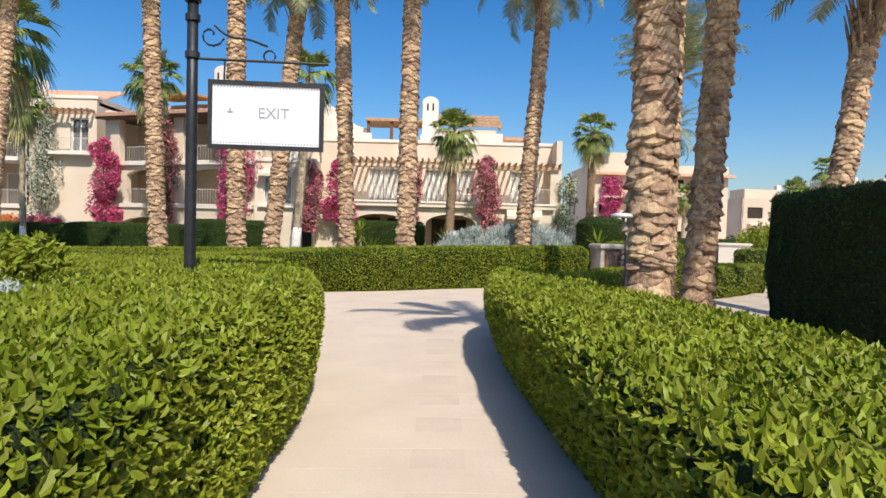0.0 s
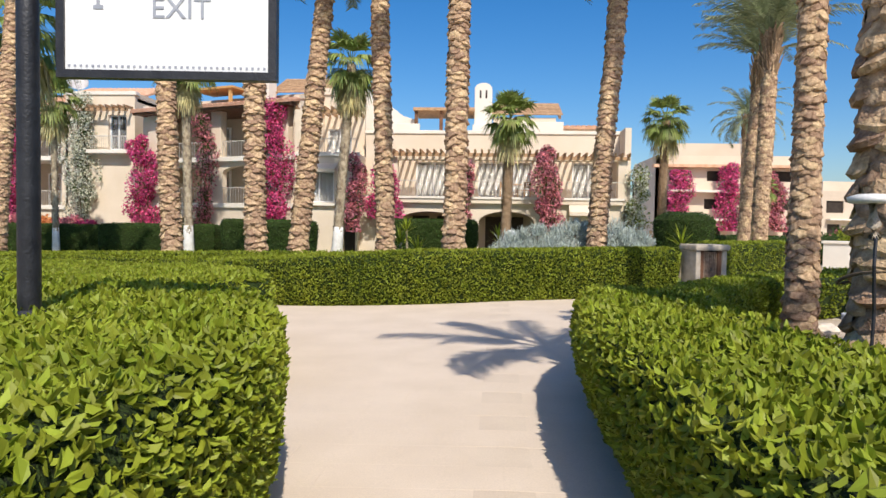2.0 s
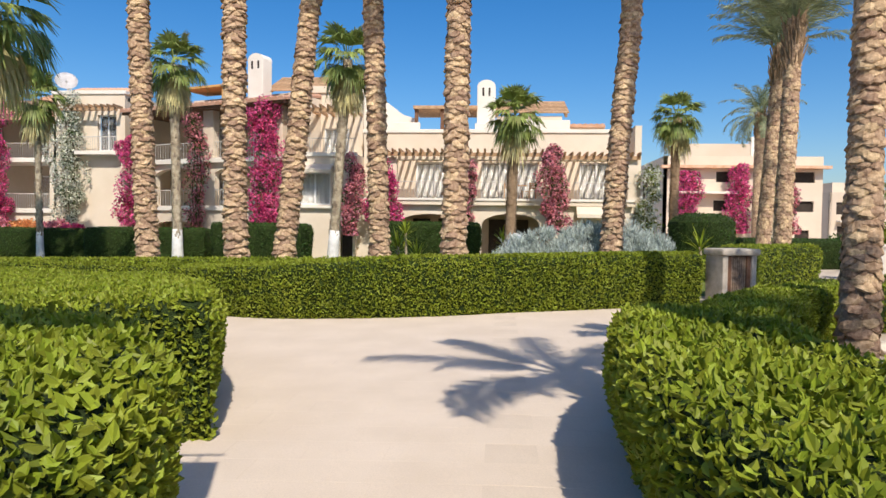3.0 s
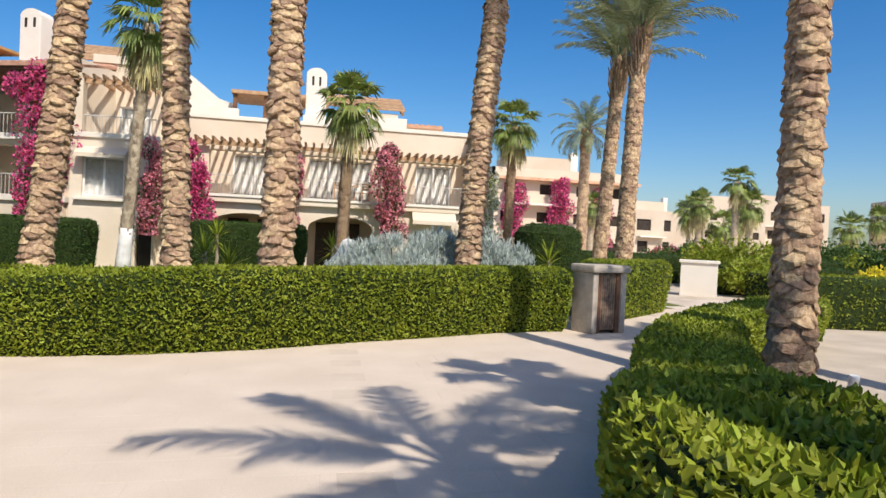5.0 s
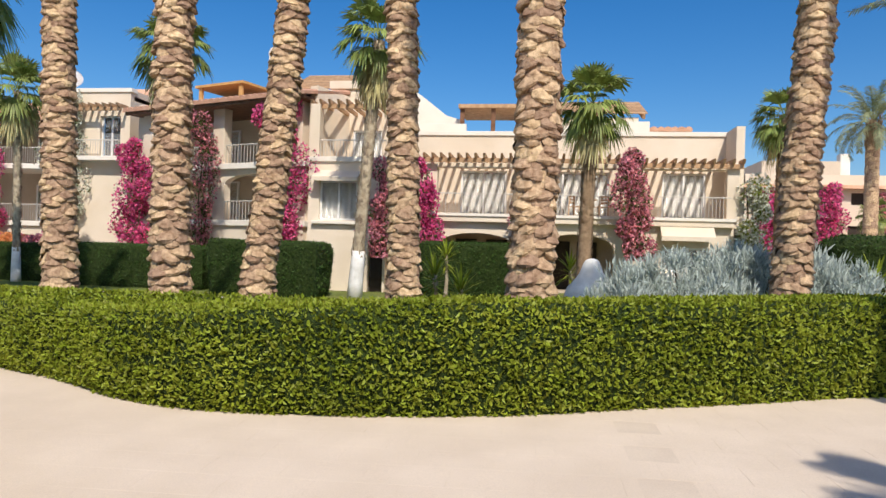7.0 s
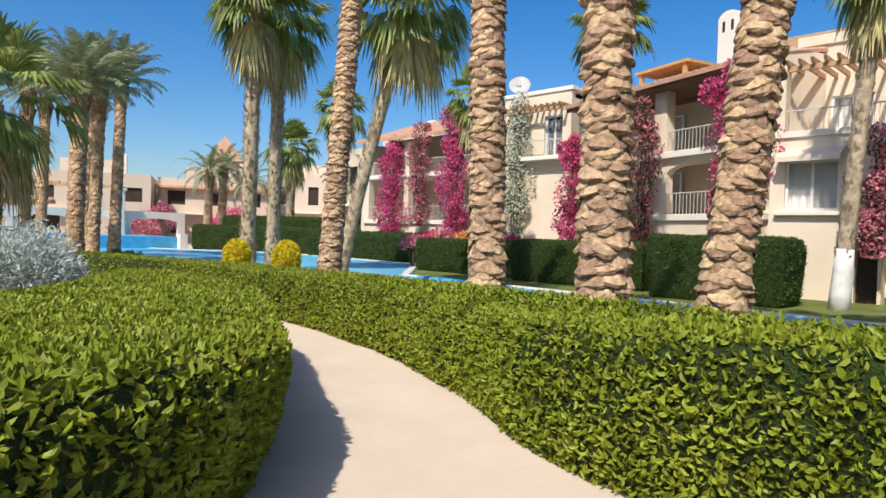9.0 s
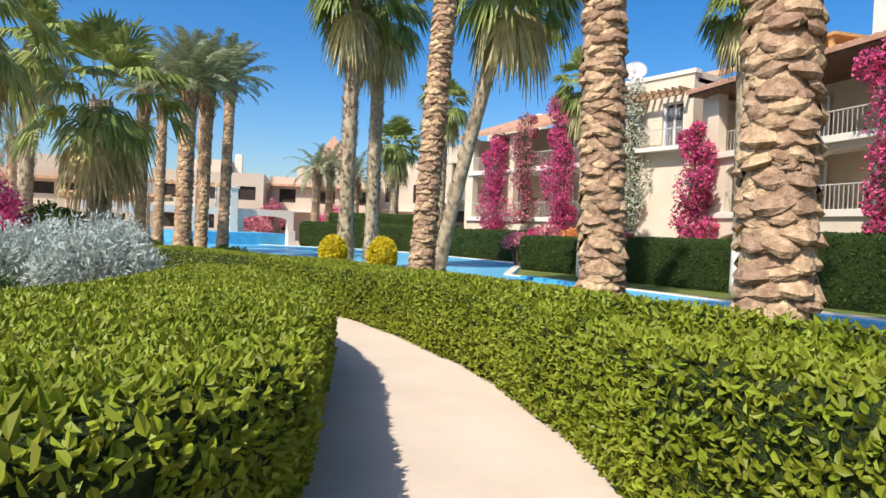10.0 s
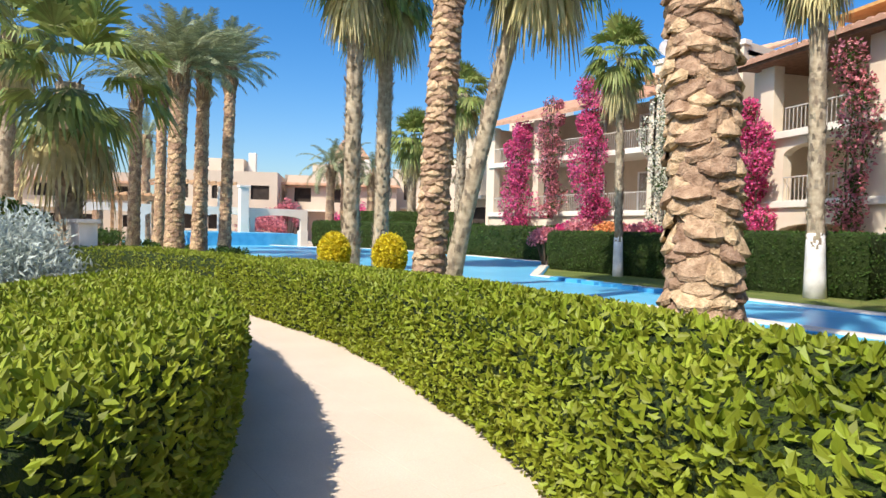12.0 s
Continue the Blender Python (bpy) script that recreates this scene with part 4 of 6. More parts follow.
pergola(hA, -5.6, 2.5, FA - 0.55, BA, 5.12, 0.33)
pergola(hA, 2.75, 6.25, FA - 0.45, BA, 5.0, 0.33)
box("lintel", -5.5, 6.15, FA + 0.08, FA + 0.34, 4.78, 4.98, M_WALL, hA, bevel=0.02)
awning(hA, 3.4, 5.3, FA + 0.1, GA - 0.1, 0.55, 0.5)
glazing(hA, 3.5, 5.2, 0.75, 1.9, FA + 0.3, 2, label="white-framed window")
for xa, xb in ((-0.7, 0.2), (0.5, 1.3), (-4.6, -3.7), (-3.3, -2.4)):
    box("door", xa, xb, 38.52, 38.6, 0.05, 2.05, M_DARK, hA, "dark brown panelled door", bevel=0.02)
# roof terrace
chimney(hA, -0.95, 39.8, 6.2, 9.3, 0.95)
box("terrace_wall", -1.5, 0.45, 39.0, 39.3, 6.2, 7.0, M_WHITEW, hA, bevel=0.02)
box("terrace_wall", 0.9, 3.3, 38.6, 38.9, 6.2, 7.1, M_WHITEW, hA, bevel=0.02)
box("terrace_wall", -6.9, -4.3, 38.4, 38.7, 6.2, 6.95, M_WHITEW, hA, bevel=0.02)
box("canopy", -4.7, -1.4, 38.8, 41.6, 7.72, 7.88, M_WOOD, hA, "flat wooden terrace canopy")
for x in (-4.55, -3.2):
    box("post", x - 0.09, x + 0.09, 38.95, 39.13, 6.2, 7.72, M_DARKWOOD, hA, "dark brown timber post")
slatted_roof(hA, -0.4, 3.2, 39.6, 42.6, 7.6, 8.75, 10)
box("terrace_room", -0.4, 3.0, 39.8, 42.5, 6.2, 7.5, M_WALL, hA)
tiled_roof(hA, 3.2, 5.2, 39.6, 43.5, 7.0, 7.5)
box("terrace_room", 3.2, 5.2, 39.8, 43.4, 6.2, 7.0, M_WALL, hA)
bm = bmesh.new()
pr = [(-8.6, 6.2), (-4.6, 6.2), (-4.6, 7.3), (-5.3, 7.5), (-6.4, 8.35), (-7.2, 8.9), (-8.6, 9.0)]
f = [bm.verts.new((a, 39.4, b)) for a, b in pr]
g = [bm.verts.new((a, 39.8, b)) for a, b in pr]
bm.faces.new(f)
bm.faces.new(g[::-1])
for k in range(len(pr)):
    bm.faces.new((f[k], g[k], g[(k + 1) % len(pr)], f[(k + 1) % len(pr)]))
part("gable", bm, M_WHITEW, hA, "white stepped gable wall")

# three-storey house with deep loggias
hD = thing("house", -13, 37, -0.2, "cream three-storey house with deep arched loggias and timber eaves", "house", "resort houses")
FD = 36.0
S1, S2, EV = 2.55, 5.0, 7.75
wall_open("wall", hD, -18.0, -10.5, -0.2, S1 - 0.25, FD, 0.35, [(-17.2, -14.4, -0.2, 1.75, 0.45), (-13.9, -11.0, -0.2, 1.75, 0.45)], M_WALL, "cream rendered arcade wall")
wall_open("wall", hD, -18.0, -10.5, S1, S2 - 0.25, FD + 0.1, 0.35, [(-17.0, -14.4, S1, S2 - 0.45, 0.4), (-13.9, -11.2, S1, S2 - 0.45, 0.4)], M_WALL, "cream rendered loggia wall with low arches")
for z in (S1, S2):
    box("balcony_slab", -18.1, -10.4, FD - 0.12, FD + 2.6, z - 0.25, z, M_WHITEW, hD, bevel=0.02)
    # loggia back walls: same render, painted darker for the recess shade
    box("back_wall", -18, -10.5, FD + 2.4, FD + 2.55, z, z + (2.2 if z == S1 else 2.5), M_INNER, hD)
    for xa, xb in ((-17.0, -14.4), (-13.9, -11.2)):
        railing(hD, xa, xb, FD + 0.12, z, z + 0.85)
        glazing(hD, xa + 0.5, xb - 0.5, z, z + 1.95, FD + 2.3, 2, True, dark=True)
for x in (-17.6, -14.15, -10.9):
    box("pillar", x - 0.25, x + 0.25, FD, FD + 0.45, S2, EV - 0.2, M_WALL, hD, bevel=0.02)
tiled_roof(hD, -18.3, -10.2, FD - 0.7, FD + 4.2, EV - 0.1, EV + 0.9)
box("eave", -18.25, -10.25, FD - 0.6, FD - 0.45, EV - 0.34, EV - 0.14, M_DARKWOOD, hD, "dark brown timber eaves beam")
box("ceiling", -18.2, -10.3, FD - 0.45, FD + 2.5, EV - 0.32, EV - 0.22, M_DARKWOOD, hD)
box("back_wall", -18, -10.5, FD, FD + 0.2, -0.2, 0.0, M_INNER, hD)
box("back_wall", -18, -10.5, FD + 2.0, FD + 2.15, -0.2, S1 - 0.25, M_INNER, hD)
box("wall", -10.5, -10.2, FD + 0.2, 43, -0.2, EV + 0.3, M_WALL, hD)
box("wall", -18.3, -18.0, FD + 0.2, 43, -0.2, EV + 0.3, M_WALL, hD)
box("wall", -18.0, -10.5, FD + 4.2, FD + 4.5, 6.0, 9.0, M_WALL, hD)
chimney(hD, -13.6, FD + 3.1, 7.5, 10.95, 0.78)
box("canopy", -17.2, -14.8, FD + 2.2, FD + 4.2, 9.2, 9.32, M_ORANGEWOOD, hD, "golden timber terrace canopy")
for x in (-17.0, -15.0):
    box("post", x - 0.07, x + 0.07, FD + 2.3, FD + 2.44, 8.1, 9.2, M_ORANGEWOOD, hD, "golden timber post")
hD.matrix_basis = Matrix.Translation((-10.35, FD, 0)) @ Matrix.Rotation(radians(-19.3), 4, "Z") @ Matrix.Diagonal((1.34, 1, 1, 1)) @ Matrix.Translation((10.35, -FD, 0)) @ hD.matrix_basis
hB = thing("house", -8.6, 37, -0.2, "narrow cream house bay with awning window and roof terrace", "house", "resort houses")
# bay with window, awning and roof terrace
wall_open("wall", hB, -10.2, -7.0, -0.2, S2 + 0.05, FD - 0.35, 0.3, [(-9.75, -8.2, S1 + 0.05, 4.15, 0), (-7.7, -7.1, -0.2, 1.85, 0)], M_WALL, "cream rendered bay wall")
glazing(hB, -9.75, -8.2, S1 + 0.05, 4.15, FD - 0.2, 2, label="white-framed window")
awning(hB, -9.9, -8.05, FD - 0.36, 4.55, 0.3, 0.55)
box("bay_sill", -10.0, -8.0, FD - 0.55, FD - 0.35, S1 - 0.12, S1, M_WHITEW, hB, bevel=0.02)
box("bay_cornice", -10.3, -6.9, FD - 0.45, FD - 0.35, S2 - 0.1, S2 + 0.1, M_WHITEW, hB, bevel=0.02)
box("roof", -10.2, -7.0, FD - 0.05, FD + 3, S2 - 0.2, S2 - 0.02, M_WALL, hB)
box("wall", -7.3, -7.0, FD - 0.05, 50, -0.2, S2 + 0.05, M_WALL, hB)
wall_open("wall", hB, -10.2, -7.2, S2, 8.6, FD + 2.2, 0.3, [(-9.2, -7.9, S2, 6.6, 0)], M_WALL, "cream rendered terrace wall")
glazing(hB, -9.2, -7.9, S2, 6.6, FD + 2.3, 2)
railing(hB, -9.8, -7.1, FD - 0.25, S2 + 0.05, S2 + 0.8)
box("pillar", -10.2, -9.8, FD - 0.4, FD + 0.05, S2 + 0.1, 7.2, M_WALL, hB, bevel=0.02)
# dark sheet fills the opening in place of its shade
box("door", -7.65, -7.15, FD - 0.12, FD - 0.06, -0.2, 1.8, M_DARK, hB, "doorway filled with a dark sheet for its shade")
pergola(hB, -10.2, -7.2, FD - 0.5, FD + 2.2, 7.2, 0.36)
box("parapet", -10.3, -7.1, FD + 2.1, FD + 2.5, 8.4, 8.75, M_WALL, hB, bevel=0.02)
slatted_roof(hB, -13.0, -8.6, FD + 4.4, FD + 7.4, 8.95, 10.35)
box("terrace_room", -12.4, -8.0, FD + 4.7, FD + 7.2, 6.0, 8.6, M_WALL, hB)

# house by the pool, with a blank end bay
hE = thing("house", -29, 42, -0.2, "cream house with flowering balcony columns beside the pool", "house", "resort houses")
FE = 40.0
wall_open("wall", hE, -25.2, -21.0, -0.2, 8.9, FE, 0.35, [(-22.6, -21.5, 5.6, 7.6, 0)], M_WALL, "cream rendered blank end wall")
glazing(hE, -22.6, -21.5, 5.6, 7.6, FE + 0.2, 2, dark=True)
box("balcony_slab", -23.6, -21.1, FE - 0.6, FE, 5.35, 5.55, M_WHITEW, hE, bevel=0.02)
railing(hE, -23.5, -21.2, FE - 0.55, 5.55, 6.35)
pergola(hE, -25.2, -21.1, FE - 0.9, FE, 7.9, 0.36)
box("wall", -21.3, -21.0, FE + 0.35, 54, -0.2, 8.9, M_WALL, hE)
box("parapet", -25.3, -20.9, FE - 0.08, FE + 0.4, 8.75, 8.95, M_WHITEW, hE, bevel=0.02)
box("roof", -25.2, -21.0, FE + 0.3, 54, 8.4, 8.6, M_WALL, hE)
tiled_roof(hE, -27.5, -22.2, FE + 2.0, FE + 6, 8.9, 10.3)
for z in (2.35, 5.2):
    box("balcony_slab", -37, -25.2, FE - 0.1, FE + 2.6, z - 0.25, z, M_WHITEW, hE, bevel=0.02)
    # balcony back walls in the render with shade painted in
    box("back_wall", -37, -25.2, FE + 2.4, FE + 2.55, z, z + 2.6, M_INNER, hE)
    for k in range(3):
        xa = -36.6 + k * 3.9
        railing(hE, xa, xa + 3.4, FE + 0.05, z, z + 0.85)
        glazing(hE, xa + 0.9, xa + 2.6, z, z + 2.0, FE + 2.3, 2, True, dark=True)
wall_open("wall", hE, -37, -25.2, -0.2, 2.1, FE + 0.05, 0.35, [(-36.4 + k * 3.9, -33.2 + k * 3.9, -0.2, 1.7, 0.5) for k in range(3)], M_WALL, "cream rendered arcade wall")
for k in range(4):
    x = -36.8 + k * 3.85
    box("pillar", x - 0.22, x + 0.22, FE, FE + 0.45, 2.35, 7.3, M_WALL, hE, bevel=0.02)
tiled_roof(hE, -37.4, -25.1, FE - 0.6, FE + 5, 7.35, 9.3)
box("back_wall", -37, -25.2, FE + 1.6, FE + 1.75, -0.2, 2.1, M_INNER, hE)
box("wall", -37.3, -37.0, FE, 52, -0.2, 7.3, M_WALL, hE)


def balcony_chair(x, y, z, turn):
    t = thing("balcony_chair", x, y, z, "brown wooden slatted chair on the balcony", "chair", "balcony chairs")
    m = Matrix.Translation((x, y, z)) @ Matrix.Rotation(radians(turn), 4, "Z")
    for a in (-0.22, 0.22):
        for b, h in ((-0.22, 0.44), (0.22, 0.92)):
            box("leg", a - 0.022, a + 0.022, b - 0.022, b + 0.022, 0, h, M_WOOD, t, m=m)
    for k in range(5):
        box("seat", -0.25, 0.25, -0.24 + k * 0.1, -0.16 + k * 0.1, 0.441, 0.462, M_WOOD, t, m=m)
    for z1 in (0.58, 0.7, 0.82):
        box("backrest", -0.2, 0.2, 0.205, 0.228, z1, z1 + 0.08, M_WOOD, t, m=m)
    return t


balcony_chair(0.35, 36.85, GA, 60)
balcony_chair(1.25, 36.9, GA, -50)
t = thing("balcony_table", 0.82, 36.75, GA, "small round brown table between two balcony chairs", "table")
bm = bmesh.new()
tube(bm, [(0.82, 36.75, GA + 0.70), (0.82, 36.75, GA + 0.735)], 0.32, 20)
part("tabletop", bm, M_WOOD, t)
bm = bmesh.new()
tube(bm, [(0.82, 36.75, GA), (0.82, 36.75, GA + 0.03), (0.82, 36.75, GA + 0.06), (0.82, 36.75, GA + 0.70)], [0.2, 0.19, 0.035, 0.03], 14)
part("pedestal", bm, M_DARKWOOD, t)
t = thing("satellite_dish", -25.4, 41.5, 8.6, "white satellite dish on the roof terrace", "satellite dish")
bm = bmesh.new()
tube(bm, [(-25.4, 41.5, 8.6), (-25.4, 41.5, 9.6)], 0.035, 8)
part("mast", bm, M_FRAME, t)
bm = bmesh.new()
aim = Matrix.Translation((-25.4, 41.4, 9.75)) @ Matrix.Rotation(radians(35), 4, "Z") @ Matrix.Rotation(radians(62), 4, "X")
rings = [[bm.verts.new(aim @ Vector((r * math.cos(i * math.pi / 10), r * math.sin(i * math.pi / 10), 0.35 * r * r))) for i in range(20)] for r in (0.06, 0.25, 0.45, 0.6)]
bm.faces.new(rings[0])
for a, b in zip(rings, rings[1:]):
    for i in range(20):
        bm.faces.new((a[i], a[(i + 1) % 20], b[(i + 1) % 20], b[i]))
bmesh.ops.solidify(bm, geom=bm.faces[:], thickness=0.02)
part("dish", bm, M_FRAME, t, "white dish", True)
bm = bmesh.new()
tube(bm, [aim @ Vector((0, -0.5, 0.12)), aim @ Vector((0, -0.1, 0.55))], 0.015, 6)
part("feed_arm", bm, M_FRAME, t)


def far_house(x, y, w, d, h, turn=0.0, floors=2, seed=0, label="cream flat-roofed house far beyond the garden", eave=False):
    """A far house block: storeys with real window openings, parapet, roof room and chimney."""
    rng = random.Random(seed)
    m = Matrix.Translation((x, y, 0)) @ Matrix.Rotation(radians(turn), 4, "Z")
    t = thing("house", x, y, 0, label, "house", "far houses")
    fh = h / floors
    ops = []
    n = max(2, int(w / 3.2))
    for f in range(floors):
        for k in range(n):
            cx = -w / 2 + w * (k + 0.5) / n + rng.uniform(-0.2, 0.2)
            ww = rng.choice((0.6, 0.9, 1.2))
            ops.append((cx - ww, cx + ww, f * fh + 0.85, f * fh + fh - 0.75, 0))
    # lines up the rows, so that openings share heads and sills
    wall_open("wall", t, -w / 2, w / 2, -0.3, h + 0.6, -d / 2, 0.3, ops, M_FARH, m=m)
    for o in ops:
        bm = bmesh.new()
        add_box(bm, o[0], o[1], -d / 2 + 0.2, -d / 2 + 0.24, o[2], o[3], m)
        part("window", bm, M_DARK, t, "dark window")
    for s in (-1, 1):
        side = Matrix.Rotation(radians(90 * s), 4, "Z")
        so = [(-d / 4 - 0.5, -d / 4 + 0.5, 1.0 + f * fh, fh * f + fh - 0.8, 0) for f in range(floors)]
        wall_open("wall", t, -d / 2 + 0.3, d / 2, -0.3, h + 0.6, -w / 2, 0.3, so, M_FARH, m=m @ side)
        for o in so:
            bm = bmesh.new()
            add_box(bm, o[0], o[1], -w / 2 + 0.2, -w / 2 + 0.24, o[2], o[3], m @ side)
            part("window", bm, M_DARK, t, "dark window")
    box("roof", -w / 2 + 0.3, w / 2 - 0.3, -d / 2 + 0.3, d / 2, h - 0.1, h + 0.1, M_FARH, t, m=m)
    box("roof_room", -w * 0.3, w * 0.15, -d * 0.1, d * 0.4, h + 0.1, h + 2.2, M_FARH, t, m=m)
    box("chimney", w * 0.18, w * 0.18 + 0.8, 0, 0.8, h + 0.1, h + 3.0, M_WHITEW, t, m=m, bevel=0.1)
    for f in range(1, floors):
        box("balcony", -w * 0.42, -w * 0.05, -d / 2 - 1.0, -d / 2, f * fh - 0.2, f * fh, M_WHITEW, t, m=m)
    if eave:
        bm = bmesh.new()
        add_box(bm, -w / 2 - 0.4, w / 2 + 0.4, -d / 2 - 0.8, -d / 2, h - 0.5, h - 0.25, m)
        part("eave", bm, M_TILE, t, "terracotta tiled eave")
    return t


far_house(21.0, 70, 13.5, 10, 7.6, 0, 3, 1, "cream three-storey house with terracotta eaves", True)
for k, (x, y, w, d, h, a, f) in enumerate([(50, 104, 12, 9, 6.5, 5, 2), (62, 104, 10, 9, 8.0, -5, 3), (74, 108, 14, 10, 9.0, -10, 3), (99, 100, 16, 12, 10.5, -20, 3), (88, 130, 14, 10, 7.5, 0, 2), (36, 120, 16, 9, 6.5, 0, 2), (118, 96, 14, 12, 9, -30, 3)]):
    far_house(x, y, w, d, h, a, f, 10 + k)
for k, (x, y, w, d, h, a, f, e) in enumerate([(-77, 36, 11, 10, 6.0, 65, 2, False), (-76, 49, 12, 10, 6.2, 60, 2, True), (-72, 62, 14, 10, 7.5, 50, 2, False), (-60, 66, 12, 10, 8.0, 25, 3, False), (-47, 60, 9, 9, 8.2, 12, 3, False), (-82, 22, 14, 10, 5.5, 80, 2, True), (-80, 5, 14, 10, 6.0, 95, 2, False), (-84, -14, 14, 10, 6.5, 100, 2, False)]):
    far_house(x, y, w, d, h, a, f, 40 + k, "cream house with flowering balconies across the pool", e)

far_house(-42.0, 48.5, 9.0, 8, 7.4, 0, 2, 70, "cream house end wall behind the pool house")

# ---- climbing plants on the houses ----
PK = "magenta bougainvillea climbing a house column"
PP = "faded pink bougainvillea climbing a house column"
climber(-19.7, 38.6, 0.2, 6.1, 1.5, 0.8, M_PINK, 1, PK, 5200)
climber(-15.6, 37.35, 0.6, 7.0, 1.15, 0.8, M_PALEPINK, 2, PP, 2600, green=0.45)
climber(-11.55, 35.8, 0.3, 7.6, 1.6, 0.9, M_PINK, 3, PK, 6500)
climber(-7.0, 34.9, 1.2, 4.7, 0.9, 0.7, M_PALEPINK, 4, PP, 2000, green=0.3)
climber(-5.55, 35.4, 1.4, 4.75, 1.3, 0.9, M_PINK, 5, PK, 3600)
climber(-1.55, 35.6, 1.6, 4.6, 0.7, 0.6, M_PALEPINK, 6, PP, 1400, green=0.45)
climber(2.4, 35.2, 1.4, 5.2, 1.35, 0.9, M_PALEPINK, 7, PP, 4200, green=0.35)
climber(6.6, 35.9, 0.4, 4.3, 1.2, 0.8, M_CREAM, 8, "white flowering climber on the house corner", 2600, green=0.45, gmat=M_LEAF)
climber(-24.0, 39.6, 0.6, 8.2, 1.5, 0.7, M_CREAM, 9, "white flowering climber on the blank house wall", 5200, green=0.4)
climber(-28.4, 39.5, 1.2, 8.4, 1.6, 1.0, M_PINK, 10, PK, 6000)
climber(-31.2, 39.5, 2.0, 8.0, 1.3, 1.0, M_PALEPINK, 11, PP, 3600, green=0.35)
climber(-33.7, 39.5, 1.2, 7.0, 1.7, 1.0, M_PINK, 12, PK, 6000)


# ---- garden things along the path ----
def text_mesh(body, size, material, m, parent, label=""):
    c = bpy.data.curves.new("lettering", "FONT")
    c.body, c.size, c.extrude, c.align_x, c.align_y = body, size, 0.002, "CENTER", "CENTER"
    tmp = bpy.data.objects.new("tmp", c)
    scene.collection.objects.link(tmp)
    bpy.context.view_layer.update()
    me = bpy.data.meshes.new_from_object(tmp)
    bpy.data.objects.remove(tmp)
    me.transform(m)
    me.materials.clear()
    me.materials.append(material)
    ob = new("lettering", me)
    attach(ob, parent)
    ob["label"] = label
    return ob


def sign(x, y):
    t = thing("hanging_sign", x, y, 0, "black iron post with white EXIT sign on scrolled bracket", "sign")
    bm = bmesh.new()
    tube(bm, [(x, y, 0), (x, y, 1.2), (x, y, 2.6), (x, y, 3.72)], [0.055, 0.055, 0.052, 0.05], 16)
    part("post", bm, M_BLACK, t, smooth=True)
    bm = bmesh.new()
    tube(bm, [(x, y, 3.70), (x, y, 3.74), (x, y, 3.76)], [0.075, 0.075, 0.05], 16)
    bmesh.ops.create_uvsphere(bm, u_segments=16, v_segments=10, radius=0.075, matrix=Matrix.Translation((x, y, 3.83)))
    part("finial", bm, M_BLACK, t, smooth=True)
    bm = bmesh.new()
    tube(bm, [(x, y, 1.0), (x, y, 1.12), (x, y, 1.16)], [0.10, 0.10, 0.06], 16)
    part("base_collar", bm, M_BLACK, t)
    for z in (3.2, 3.55):
        bm = bmesh.new()
        tube(bm, [(x, y, z - 0.03), (x, y, z + 0.03)], 0.068, 16)
        part("collar", bm, M_BLACK, t)
    turn = Matrix.Translation((x, y, 0)) @ Matrix.Rotation(math.atan2(0.10, 1.15), 4, "Z")
    bm = bmesh.new()
    tube(bm, [turn @ Vector((a, 0, 3.17)) for a in (0.03, 0.4, 0.8, 1.28)], 0.013, 8)
    part("bracket_arm", bm, M_BLACK, t)
    bm = bmesh.new()
    pts = [turn @ Vector((0.17 + (0.02 + 0.012 * k * 0.8) * math.cos(k * 0.55), 0, 3.40 + (0.02 + 0.012 * k * 0.8) * math.sin(k * 0.55))) for k in range(12)]
    tube(bm, pts, 0.011, 6)
    pts = [turn @ Vector((0.20 + 0.05 * k, 0, 3.49 - 0.16 * math.sin(min(1, k / 9) * 1.57) - 0.05 * math.sin(k * 0.7) * 0.5)) for k in range(11)]
    tube(bm, pts, 0.011, 6)
    pts = [turn @ Vector((0.72 + 0.055 * math.cos(0.5 + k * 0.55), 0, 3.22 + 0.055 * math.sin(0.5 + k * 0.55))) for k in range(12)]
    tube(bm, pts, 0.010, 6)
    part("scrollwork", bm, M_BLACK, t, "black iron scrollwork")
    for a in (0.3, 1.1):
        bm = bmesh.new()
        tube(bm, [turn @ Vector((a, 0, 3.165)), turn @ Vector((a, 0, 2.975))], 0.009, 8)
        part("hanger", bm, M_BLACK, t)
    x0, x1, z0, z1, fr = 0.155, 1.245, 2.325, 2.975, 0.04
    frame_part = wall_open("sign_frame", t, x0, x1, z0, z1, -0.03, 0.06, [(x0 + fr, x1 - fr, z0 + fr, z1 - fr, 0)], M_BLACK, "black metal frame", m=turn)
    panel = box("sign_panel", x0 + fr, x1 - fr, -0.016, 0.016, z0 + fr, z1 - fr, M_SIGN, t, "plain white sign board", m=turn)
    face = turn @ Matrix.Translation(((x0 + x1) / 2 + 0.07, -0.019, (z0 + z1) / 2 + 0.02)) @ Matrix.Rotation(radians(90), 4, "X")
    text_mesh("EXIT", 0.145, M_INK, face, panel, "grey letters EXIT")
    bm = bmesh.new()
    add_box(bm, 0.335, 0.385, -0.02, -0.014, 2.665, 2.685, turn)
    add_box(bm, 0.352, 0.368, -0.02, -0.014, 2.685, 2.715, turn)
    part("mark", bm, M_INK, panel, "small grey mark")
    bm = bmesh.new()
    n = 34
    for k in range(n):
        xa = x0 + 0.06 + (x1 - x0 - 0.12) * k / (n - 1)
        for z in (z0 + 0.06, z1 - 0.06):
            add_box(bm, xa - 0.006, xa + 0.006, -0.02, -0.014, z - 0.006, z + 0.006, turn)
